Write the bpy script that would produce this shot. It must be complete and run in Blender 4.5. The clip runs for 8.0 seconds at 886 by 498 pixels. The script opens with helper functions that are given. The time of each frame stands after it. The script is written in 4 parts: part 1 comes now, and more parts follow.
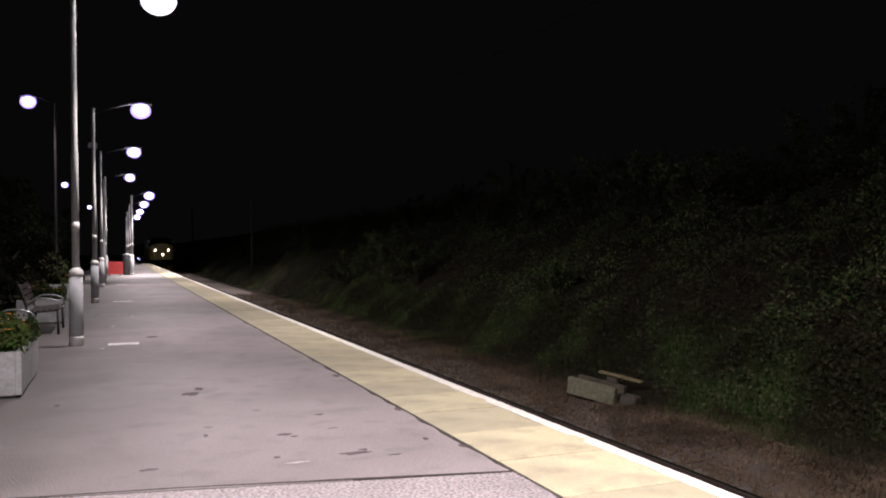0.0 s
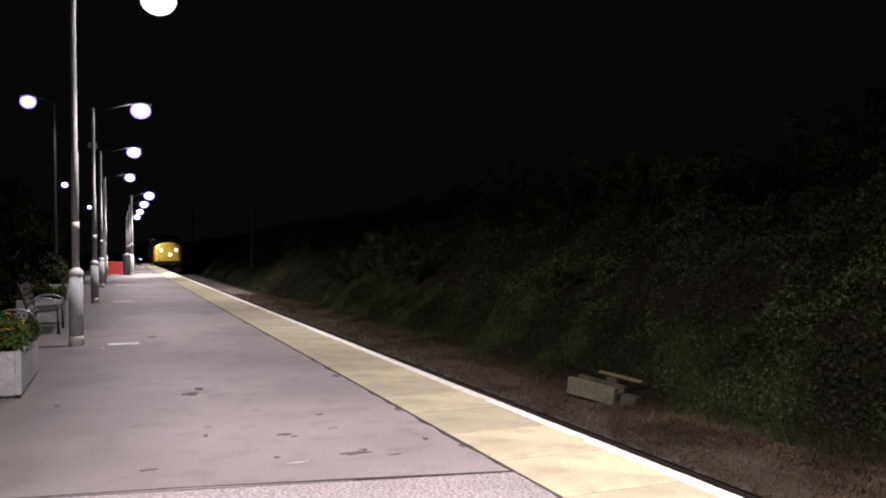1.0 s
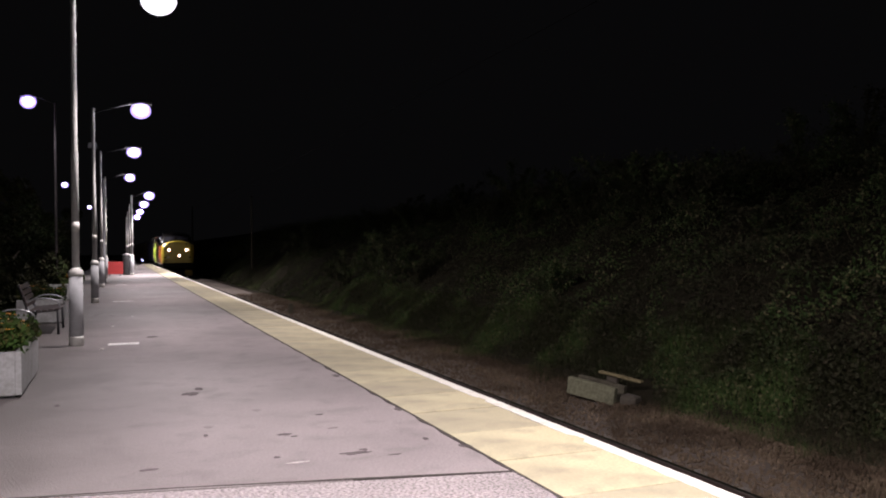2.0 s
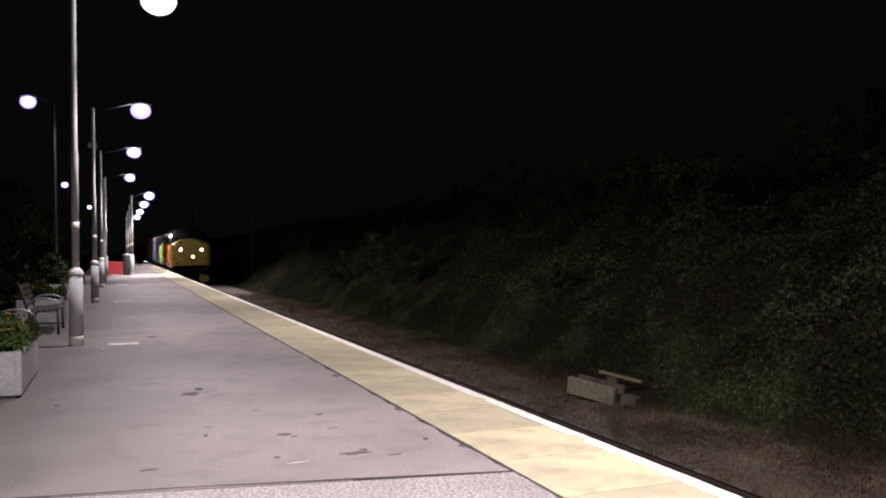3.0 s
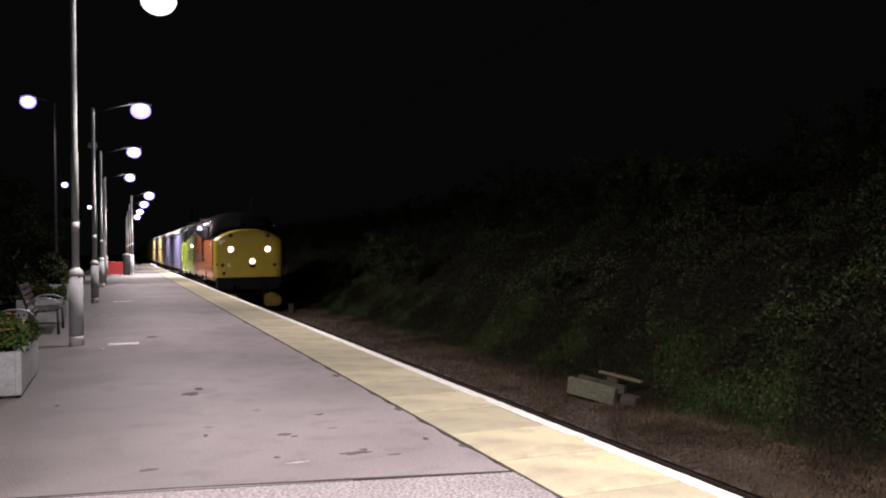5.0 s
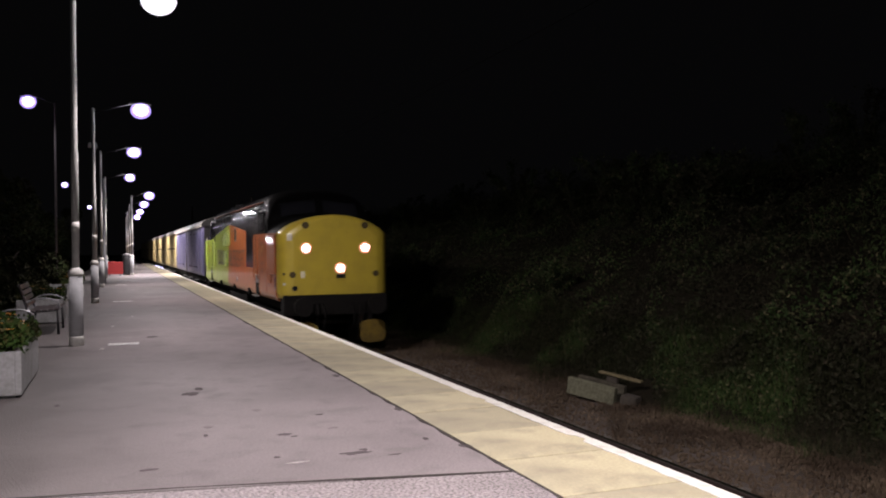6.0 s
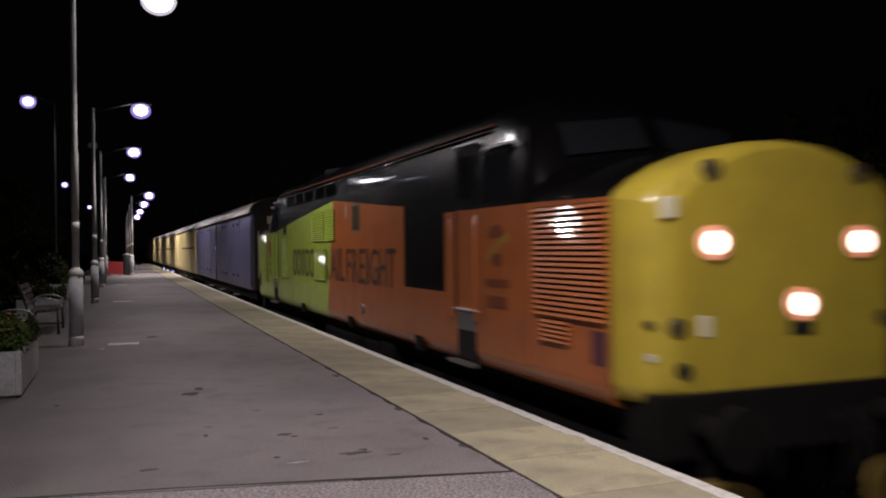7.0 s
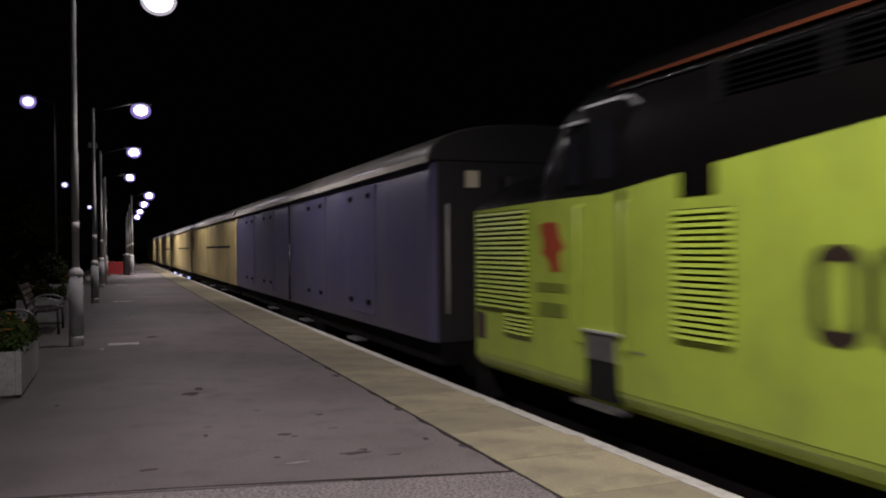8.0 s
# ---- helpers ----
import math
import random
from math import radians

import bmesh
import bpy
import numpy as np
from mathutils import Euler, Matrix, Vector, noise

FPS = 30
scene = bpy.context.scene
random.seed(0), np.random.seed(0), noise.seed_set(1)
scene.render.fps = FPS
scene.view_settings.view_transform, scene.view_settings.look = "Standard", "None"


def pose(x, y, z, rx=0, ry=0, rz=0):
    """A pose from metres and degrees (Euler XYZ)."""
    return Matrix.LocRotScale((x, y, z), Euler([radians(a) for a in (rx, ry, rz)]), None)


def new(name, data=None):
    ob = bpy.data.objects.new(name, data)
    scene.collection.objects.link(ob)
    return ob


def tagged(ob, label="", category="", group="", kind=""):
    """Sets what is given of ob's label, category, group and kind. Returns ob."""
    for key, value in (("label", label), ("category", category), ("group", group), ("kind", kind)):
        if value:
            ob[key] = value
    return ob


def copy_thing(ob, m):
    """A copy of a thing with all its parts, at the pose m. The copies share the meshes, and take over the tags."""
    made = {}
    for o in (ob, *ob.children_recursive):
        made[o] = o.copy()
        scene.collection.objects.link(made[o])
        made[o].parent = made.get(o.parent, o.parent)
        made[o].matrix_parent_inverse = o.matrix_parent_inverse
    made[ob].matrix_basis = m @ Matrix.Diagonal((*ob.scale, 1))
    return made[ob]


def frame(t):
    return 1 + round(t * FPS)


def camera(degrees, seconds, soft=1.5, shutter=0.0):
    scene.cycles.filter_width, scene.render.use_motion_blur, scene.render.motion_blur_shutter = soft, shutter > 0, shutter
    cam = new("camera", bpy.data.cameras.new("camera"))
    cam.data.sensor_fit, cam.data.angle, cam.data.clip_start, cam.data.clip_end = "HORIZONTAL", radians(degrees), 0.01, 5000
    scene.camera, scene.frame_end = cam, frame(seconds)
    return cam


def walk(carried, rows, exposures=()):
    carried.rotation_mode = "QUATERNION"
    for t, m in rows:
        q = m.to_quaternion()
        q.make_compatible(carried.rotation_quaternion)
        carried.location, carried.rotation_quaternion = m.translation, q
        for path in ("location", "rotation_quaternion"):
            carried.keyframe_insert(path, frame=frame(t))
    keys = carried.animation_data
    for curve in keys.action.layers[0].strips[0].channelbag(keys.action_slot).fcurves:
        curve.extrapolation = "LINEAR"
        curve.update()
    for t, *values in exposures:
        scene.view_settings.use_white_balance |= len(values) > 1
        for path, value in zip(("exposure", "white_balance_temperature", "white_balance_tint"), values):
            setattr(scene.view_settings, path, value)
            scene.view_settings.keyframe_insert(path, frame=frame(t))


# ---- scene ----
# camera: stands still on the platform
EYE = (-3.383, 0.0, 1.474)
cam = camera(55.37, 8.0, soft=2.0, shutter=0.42)
CAM_POSE = pose(*EYE, 89.9, 0.0, -21.06) @ pose(0, 0, 0, 0, 0, -0.58)
EXPOSURES = [(0.0, 0.29), (3.0, 0.3), (4.5, 0.28), (6.0, -0.12), (6.5, -0.62), (7.0, -1.35), (7.5, -1.64), (8.0, -1.77)]
walk(cam, [(0.0, CAM_POSE), (8.0, CAM_POSE)], EXPOSURES)

# world: night
world = bpy.data.worlds.new("night")
scene.world = world
world.use_nodes = True
world.node_tree.nodes["Background"].inputs[0].default_value = (0.75, 0.72, 0.8, 1)
world.node_tree.nodes["Background"].inputs[1].default_value = 0.0024

LAMP_WATTS = 3000.0
CARPARK_WATTS = 150.0
LAMP_CONE = 150
LAMP_TILT = 19
RAIL_Z = -0.895
bank_floor = -1.07
TRACK_X = 1.4475
SPEED = 14.19
NOSE_START = 104.6
CAR_Z = RAIL_Z + 0.085


# ---- materials ----
def material(name, colour, rough=0.6, metal=0.0, grain=0.0, scale=20.0, stain=0.0, stain_scale=1.0, bump=0.0, spec=0.5, dark=None, rand=0.0, coat=0.0, blotch=0.0, blotch_scale=3.0, diffuse_rough=0.0, coat_rough=0.15, streak=0.0, verge=None):
    m = bpy.data.materials.new(name)
    m.use_nodes = True
    nt = m.node_tree
    b = nt.nodes["Principled BSDF"]
    b.inputs["Roughness"].default_value = rough
    b.inputs["Metallic"].default_value = metal
    b.inputs["Specular IOR Level"].default_value = spec
    b.inputs["Coat Weight"].default_value = coat
    b.inputs["Coat Roughness"].default_value = coat_rough
    b.inputs["Diffuse Roughness"].default_value = diffuse_rough
    b.inputs["Base Color"].default_value = (*colour, 1)
    last = None
    geo = nt.nodes.new("ShaderNodeTexCoord")

    def noise_node(s, detail):
        n = nt.nodes.new("ShaderNodeTexNoise")
        n.inputs["Scale"].default_value = s
        n.inputs["Detail"].default_value = detail
        nt.links.new(geo.outputs["Object"], n.inputs["Vector"])
        return n

    fine = noise_node(scale, 6)
    if grain or stain or rand or streak:
        rgb = nt.nodes.new("ShaderNodeRGB")
        rgb.outputs[0].default_value = (*colour, 1)
        last = rgb.outputs[0]

        def mixed(fac, amount, other, low=0.35, high=0.65):
            ramp = nt.nodes.new("ShaderNodeMapRange")
            ramp.inputs["From Min"].default_value = low
            ramp.inputs["From Max"].default_value = high
            ramp.inputs["To Max"].default_value = amount
            nt.links.new(fac, ramp.inputs["Value"])
            mx = nt.nodes.new("ShaderNodeMix")
            mx.data_type = "RGBA"
            nt.links.new(ramp.outputs[0], mx.inputs["Factor"])
            nt.links.new(last, mx.inputs["A"])
            mx.inputs["B"].default_value = (*other, 1)
            return mx.outputs["Result"]

        other = dark or tuple(c * 0.35 for c in colour)
        if grain:
            last = mixed(fine.outputs["Fac"], grain, other)
        if stain:
            last = mixed(noise_node(stain_scale, 4).outputs["Fac"], stain, other, 0.45, 0.75)
        if blotch:
            last = mixed(noise_node(blotch_scale, 5).outputs["Fac"], blotch, other, 0.52, 0.72)
        if streak:
            run = nt.nodes.new("ShaderNodeMapping")
            run.inputs["Scale"].default_value = (1.0, 5.0, 0.3)
            nt.links.new(geo.outputs["Object"], run.inputs["Vector"])
            drip = noise_node(1.6, 5)
            nt.links.new(run.outputs[0], drip.inputs["Vector"])
            last = mixed(drip.outputs["Fac"], streak, other, 0.45, 0.7)
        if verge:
            # a second colour that spreads in from one side of the surface, with a ragged edge
            x_dark, x_plain, amount, side_colour = verge
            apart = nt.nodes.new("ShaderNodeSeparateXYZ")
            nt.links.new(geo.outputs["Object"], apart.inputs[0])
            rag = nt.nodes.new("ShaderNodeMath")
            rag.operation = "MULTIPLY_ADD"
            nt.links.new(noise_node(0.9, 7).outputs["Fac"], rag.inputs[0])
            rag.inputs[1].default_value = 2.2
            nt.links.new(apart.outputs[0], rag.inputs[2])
            last = mixed(rag.outputs[0], amount, side_colour, x_plain + 1.1, x_dark + 1.1)
        if rand:
            info = nt.nodes.new("ShaderNodeObjectInfo")
            last = mixed(info.outputs["Random"], rand, other, 0.0, 1.0)
        nt.links.new(last, b.inputs["Base Color"])
    if bump:
        bp = nt.nodes.new("ShaderNodeBump")
        bp.inputs["Strength"].default_value = bump
        bp.inputs["Distance"].default_value = 0.01
        nt.links.new(fine.outputs["Fac"], bp.inputs["Height"])
        nt.links.new(bp.outputs[0], b.inputs["Normal"])
    return m


def glowing(name, colour, strength):
    m = bpy.data.materials.new(name)
    m.use_nodes = True
    b = m.node_tree.nodes["Principled BSDF"]
    b.inputs["Base Color"].default_value = (*colour, 1)
    b.inputs["Emission Color"].default_value = (*colour, 1)
    b.inputs["Emission Strength"].default_value = strength
    return m


def halo_shell(name, colour, strength):
    """A see-through shell whose faint emission paints a halo round a lamp."""
    m = bpy.data.materials.new(name)
    m.use_nodes = True
    nt = m.node_tree
    nt.nodes.remove(nt.nodes["Principled BSDF"])
    clear = nt.nodes.new("ShaderNodeBsdfTransparent")
    glow = nt.nodes.new("ShaderNodeEmission")
    glow.inputs[0].default_value = (*colour, 1)
    glow.inputs[1].default_value = strength
    both = nt.nodes.new("ShaderNodeAddShader")
    nt.links.new(clear.outputs[0], both.inputs[0])
    nt.links.new(glow.outputs[0], both.inputs[1])
    nt.links.new(both.outputs[0], nt.nodes["Material Output"].inputs[0])
    return m


def leaf_material(name, colour, other, dry, gloss=0.75, old=(0.04, 0.035, 0.02)):
    m = bpy.data.materials.new(name)
    m.use_nodes = True
    nt = m.node_tree
    b = nt.nodes["Principled BSDF"]
    geo = nt.nodes.new("ShaderNodeNewGeometry")
    ramp = nt.nodes.new("ShaderNodeValToRGB")
    ramp.color_ramp.elements[0].color = (*colour, 1)
    ramp.color_ramp.elements[1].color = (*dry, 1)
    e = ramp.color_ramp.elements.new(0.7)
    e.color = (*other, 1)
    nt.links.new(geo.outputs["Random Per Island"], ramp.inputs[0])
    where = nt.nodes.new("ShaderNodeTexCoord")
    patch = nt.nodes.new("ShaderNodeTexNoise")
    patch.inputs["Scale"].default_value = 0.8
    patch.inputs["Detail"].default_value = 4
    nt.links.new(where.outputs["Object"], patch.inputs["Vector"])
    share = nt.nodes.new("ShaderNodeMapRange")
    share.inputs["From Min"].default_value, share.inputs["From Max"].default_value = 0.44, 0.64
    share.inputs["To Min"].default_value, share.inputs["To Max"].default_value = 0.85, 0.0
    nt.links.new(patch.outputs["Fac"], share.inputs["Value"])
    blend = nt.nodes.new("ShaderNodeMix")
    blend.data_type = "RGBA"
    nt.links.new(share.outputs[0], blend.inputs["Factor"])
    nt.links.new(ramp.outputs[0], blend.inputs["A"])
    blend.inputs["B"].default_value = (*(c * 0.35 for c in old), 1)
    nt.links.new(blend.outputs["Result"], b.inputs["Base Color"])
    b.inputs["Roughness"].default_value = gloss
    b.inputs["Specular IOR Level"].default_value = 0.06
    return m


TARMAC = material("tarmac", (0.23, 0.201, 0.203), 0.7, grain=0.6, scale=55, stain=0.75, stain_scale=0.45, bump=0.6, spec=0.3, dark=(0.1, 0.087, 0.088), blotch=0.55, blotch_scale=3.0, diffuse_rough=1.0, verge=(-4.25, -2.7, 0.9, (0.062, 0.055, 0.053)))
CONCRETE_NEAR = material("worn_concrete", (0.33, 0.295, 0.295), 0.95, grain=0.95, scale=48, stain=0.35, stain_scale=1.2, bump=1.0, spec=0.1, dark=(0.1, 0.088, 0.09), diffuse_rough=1.0)
SLAB = material("yellow_paint_slab", (0.465, 0.412, 0.268), 0.85, grain=0.35, scale=45, stain=0.75, stain_scale=1.1, bump=0.35, dark=(0.2, 0.182, 0.14), rand=0.5, blotch=0.7, blotch_scale=3.2, diffuse_rough=0.8, spec=0.2)
WHITE_LINE = material("white_edge_paint", (0.78, 0.76, 0.72), 0.6, grain=0.3, scale=30, stain=0.4, stain_scale=3.0, dark=(0.36, 0.32, 0.26), blotch=0.6, blotch_scale=9.0)
BRICK = material("platform_brick", (0.1, 0.085, 0.075), 0.9, grain=0.5, scale=25, bump=0.4, rand=0.5)
BALLAST = material("ballast", (0.078, 0.059, 0.048), 0.9, grain=0.6, scale=14, stain=0.5, stain_scale=0.8, bump=0.8)
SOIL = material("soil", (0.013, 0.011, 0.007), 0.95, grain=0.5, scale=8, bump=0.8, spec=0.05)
RAIL = material("rail_steel", (0.03, 0.02, 0.018), 0.7, metal=0.1, grain=0.4, scale=30, spec=0.2)
RAIL_TOP = material("polished_rail", (0.6, 0.58, 0.56), 0.22, metal=1.0)
SLEEPER = material("sleeper_concrete", (0.11, 0.096, 0.084), 0.9, grain=0.5, scale=20, rand=0.4)
POST_GREY = material("grey_painted_steel", (0.29, 0.288, 0.298), 0.8, grain=0.2, scale=12, stain=0.3, stain_scale=3, spec=0.15)
POST_WHITE = material("white_painted_band", (0.5, 0.485, 0.46), 0.7, grain=0.3, scale=20, spec=0.2)
LANTERN = material("lantern_housing", (0.016, 0.016, 0.017), 0.6, grain=0.2, scale=20, spec=0.1)
LAMP_GLOW = glowing("lamp_core", (1.0, 0.94, 1.0), 120)
LAMP_GLOW_BLUE = glowing("far_lamp_core", (0.85, 0.82, 1.0), 6)
CONCRETE = material("planter_concrete", (0.29, 0.283, 0.29), 0.85, grain=0.4, scale=25, stain=0.6, stain_scale=3, bump=0.4, dark=(0.12, 0.12, 0.105))
EARTH = material("potting_soil", (0.04, 0.03, 0.02), 0.95, grain=0.5, scale=40, bump=0.6)
WOOD = material("bench_wood", (0.032, 0.021, 0.02), 0.45, grain=0.5, scale=18, stain=0.3, stain_scale=4, bump=0.2)
IRON = material("bench_iron", (0.05, 0.05, 0.055), 0.4, metal=0.6)
STEEL = material("galvanised_steel", (0.5, 0.5, 0.5), 0.4, metal=0.8, grain=0.3, scale=30)
RED = material("red_board", (0.33, 0.02, 0.02), 0.6, grain=0.2, scale=10, stain=0.3)
DARK = material("dark_plastic", (0.03, 0.03, 0.032), 0.5, grain=0.2)
LOCO_BLACK = material("loco_black_paint", (0.003, 0.0027, 0.0026), 0.42, grain=0.35, scale=6, stain=0.5, stain_scale=1.2, dark=(0.0055, 0.005, 0.0046), coat=0.85, coat_rough=0.1, spec=0.06)
LOCO_YELLOW = material("warning_yellow_paint", (0.4, 0.305, 0.034), 0.35, grain=0.1, scale=10, stain=0.45, stain_scale=2.0, dark=(0.25, 0.185, 0.035), coat=0.2, blotch=0.35)
LOCO_ORANGE = material("orange_paint", (0.385, 0.11, 0.026), 0.38, grain=0.15, scale=10, stain=0.5, stain_scale=1.5, dark=(0.22, 0.064, 0.022), coat=0.4, coat_rough=0.09, blotch=0.3, streak=0.35)
LOCO_LIME = material("lime_paint", (0.4, 0.525, 0.062), 0.38, grain=0.15, scale=10, stain=0.5, stain_scale=1.5, dark=(0.25, 0.31, 0.056), coat=0.4, coat_rough=0.09, blotch=0.3, streak=0.35)
LETTER = material("dark_lettering", (0.036, 0.024, 0.018), 0.4, grain=0.3, scale=14)
POST_BLACK = material("worn_louvre_post", (0.05, 0.05, 0.052), 0.22, metal=0.8)
EMBLEM_RED = material("emblem_red", (0.34, 0.06, 0.024), 0.4, grain=0.2, scale=14)
EMBLEM_LIME = material("emblem_lime", (0.3, 0.17, 0.03), 0.4)
# near-black painted as shade in recesses and louvres, also for dark fittings
GRILLE_DARK = material("shade_and_fitting_black", (0.015, 0.015, 0.015), 0.9, spec=0.1)
UNDER = material("underframe_grime", (0.008, 0.007, 0.0065), 0.85, grain=0.4, scale=10, spec=0.1)
WHEEL = material("wheel_steel", (0.07, 0.06, 0.055), 0.5, metal=0.7)
BARE = material("bare_metal_panel", (0.25, 0.25, 0.26), 0.4, metal=0.7, grain=0.4, scale=12)
CHROME = material("bright_trim", (0.8, 0.8, 0.82), 0.42, metal=0.7)
BLUE = material("coach_blue_paint", (0.078, 0.071, 0.168), 0.45, spec=0.6, grain=0.2, scale=8, stain=0.65, stain_scale=0.7, dark=(0.125, 0.12, 0.158), blotch=0.4, blotch_scale=2.2, streak=0.55)
COACH_YELLOW = material("coach_yellow_paint", (0.58, 0.47, 0.2), 0.45, spec=0.8, grain=0.15, scale=8, stain=0.45, stain_scale=0.8, dark=(0.27, 0.21, 0.11), blotch=0.3, streak=0.6)
COACH_ROOF = material("coach_roof_grey", (0.16, 0.152, 0.135), 0.3, grain=0.5, scale=4, stain=0.6, stain_scale=0.8, streak=0.3, coat=0.25, coat_rough=0.2)
COACH_END = material("coach_end_black", (0.014, 0.014, 0.014), 0.6, grain=0.3)
GLASS = material("dark_glass", (0.012, 0.012, 0.015), 0.06)
HEADLIGHT = glowing("headlight_lens", (1.0, 0.76, 0.64), 13)
TAIL_BLUE = glowing("inspection_light", (0.5, 0.5, 1.0), 6)
IVY = leaf_material("ivy_leaves", (0.017, 0.034, 0.011), (0.04, 0.06, 0.02), (0.11, 0.096, 0.055), old=(0.045, 0.035, 0.026))
HEDGE = leaf_material("hedge_leaves", (0.016, 0.027, 0.01), (0.032, 0.046, 0.016), (0.05, 0.042, 0.022), 0.8)
PLANTS = leaf_material("bedding_leaves", (0.028, 0.058, 0.014), (0.052, 0.085, 0.02), (0.085, 0.07, 0.028))
PETAL = material("orange_petals", (0.55, 0.24, 0.02), 0.6)
EMBLEM_DARK = material("dark_plate", (0.06, 0.02, 0.04), 0.5)
RADIATOR = material("radiator_louvre_metal", (0.002, 0.002, 0.002), 0.6, spec=0.03)
STRIPE = material("cantrail_orange", (0.09, 0.024, 0.01), 0.6, spec=0.1)
CREAM = material("cream_plate", (0.6, 0.55, 0.4), 0.6)
TAR = material("bitumen", (0.105, 0.09, 0.093), 0.95, grain=0.4, scale=50, spec=0.03, diffuse_rough=1.0)
GUTTER = material("pale_gutter", (0.7, 0.67, 0.6), 0.3, coat=0.4, coat_rough=0.15, grain=0.3, scale=6)
GUM = material("old_gum", (0.185, 0.162, 0.165), 0.95, spec=0.03, diffuse_rough=1.0)
CHALK = material("worn_white_paint", (0.42, 0.39, 0.38), 0.9, grain=0.5, scale=40, spec=0.05)
STEM = material("dry_stem", (0.045, 0.036, 0.022), 0.8, spec=0.1)
GRASS = leaf_material("rough_grass", (0.025, 0.052, 0.014), (0.05, 0.07, 0.022), (0.085, 0.07, 0.042), 0.8)
STONE = leaf_material("ballast_stone", (0.06, 0.042, 0.03), (0.1, 0.074, 0.054), (0.155, 0.12, 0.088), 0.85, (0.18, 0.13, 0.09))
OLD_CONCRETE = material("dirty_concrete", (0.075, 0.067, 0.05), 0.95, grain=0.5, scale=20, stain=0.6, stain_scale=5, bump=0.5, spec=0.1)
PLOUGH = material("grimy_yellow_paint", (0.23, 0.155, 0.03), 0.6, grain=0.4, scale=12, stain=0.7, stain_scale=4, dark=(0.07, 0.05, 0.03), spec=0.2, blotch=0.5)
FOOT_STONE = material("mossy_concrete", (0.15, 0.145, 0.1), 0.95, grain=0.5, scale=20, stain=0.5, stain_scale=5, spec=0.1)
DRY_BOARD = material("weathered_board", (0.17, 0.14, 0.08), 0.9, grain=0.5, scale=20, spec=0.1)
GREY_GLASS = material("dusty_glass", (0.075, 0.058, 0.03), 0.2, grain=0.3, scale=8)
JOINT = material("joint_dirt", (0.055, 0.047, 0.045), 0.95, grain=0.4, scale=30, spec=0.05)
# weak emission on the headlight ring paints the lens's warm halo
HEADLIGHT_HALO = glowing("headlight_halo", (1.0, 0.42, 0.28), 0.38)
GRATE = material("worn_grating", (0.62, 0.6, 0.57), 0.6, grain=0.4, scale=40)
# grey post paint lightened to paint in the lamp light columns miss
COLUMN = material("lightened_column_paint", (0.34, 0.335, 0.325), 0.8, grain=0.2, scale=12, spec=0.2)
# halo glow painted round the lamps, violet on the distant ones
HALO = halo_shell("halo_shell", (0.95, 0.85, 1.0), 0.9)
VIOLET_HALO = halo_shell("violet_halo_shell", (0.45, 0.31, 1.0), 0.9)
STRAW = leaf_material("dry_grass_straw", (0.07, 0.05, 0.034), (0.11, 0.08, 0.055), (0.17, 0.13, 0.09), 0.8, (0.1, 0.07, 0.05))
DARK_COLUMN = material("rusty_dark_steel", (0.07, 0.055, 0.052), 0.8, grain=0.3, scale=12, spec=0.15)
FADED_ORANGE = material("faded_brown_print", (0.17, 0.045, 0.018), 0.4, grain=0.2, scale=14)
SLAT_ORANGE = material("orange_louvre_paint", (0.385, 0.11, 0.026), 0.5, grain=0.2, scale=10, dark=(0.22, 0.064, 0.022), spec=0.2, coat=0.3, coat_rough=0.05)
SLAT_LIME = material("lime_louvre_paint", (0.4, 0.525, 0.062), 0.5, grain=0.2, scale=10, dark=(0.25, 0.31, 0.056), spec=0.2, coat=0.3, coat_rough=0.05)
FADED_PLATE = material("faded_plate", (0.3, 0.17, 0.09), 0.5, grain=0.2, scale=14)
FADED_LIME = material("faded_olive_print", (0.17, 0.22, 0.032), 0.4, grain=0.2, scale=14)
BARK = material("dark_bark", (0.05, 0.04, 0.03), 0.9, grain=0.5, scale=15, bump=0.6)


# ---- mesh helpers ----
def mesh_of(name, bm, *mats):
    me = bpy.data.meshes.new(name)
    bm.to_mesh(me)
    bm.free()
    for m in mats:
        me.materials.append(m)
    return me


def part(name, bm, mat, parent, label=""):
    mats = mat if isinstance(mat, tuple) else (mat,)
    ob = new(name, mesh_of(name, bm, *mats))
    ob.parent = parent
    return tagged(ob, label)


def thing(name, label, category, at=(0, 0, 0), group="", kind="", rz=0):
    ob = new(name)
    ob.empty_display_size = 0.2
    ob.matrix_basis = pose(*at, 0, 0, rz)
    return tagged(ob, label, category, group, kind)


def solid(name, bm, mat, label, category, group="", kind=""):
    mats = mat if isinstance(mat, tuple) else (mat,)
    return tagged(new(name, mesh_of(name, bm, *mats)), label, category, group, kind)


def add_box(bm, x0, x1, y0, y1, z0, z1, bevel=0.0, mat=0):
    vs = [bm.verts.new((x, y, z)) for x in (x0, x1) for y in (y0, y1) for z in (z0, z1)]
    fs = [(0, 1, 3, 2), (4, 6, 7, 5), (0, 4, 5, 1), (2, 3, 7, 6), (0, 2, 6, 4), (1, 5, 7, 3)]
    faces = [bm.faces.new([vs[i] for i in f]) for f in fs]
    for f in faces:
        f.material_index = mat
    if bevel:
        edges = list({e for f in faces for e in f.edges})
        r = bmesh.ops.bevel(bm, geom=edges, offset=bevel, segments=2, affect="EDGES", profile=0.6)
        for f in r["faces"]:
            f.material_index = mat
    return bm


def box(x0, x1, y0, y1, z0, z1, bevel=0.0):
    return add_box(bmesh.new(), x0, x1, y0, y1, z0, z1, bevel)


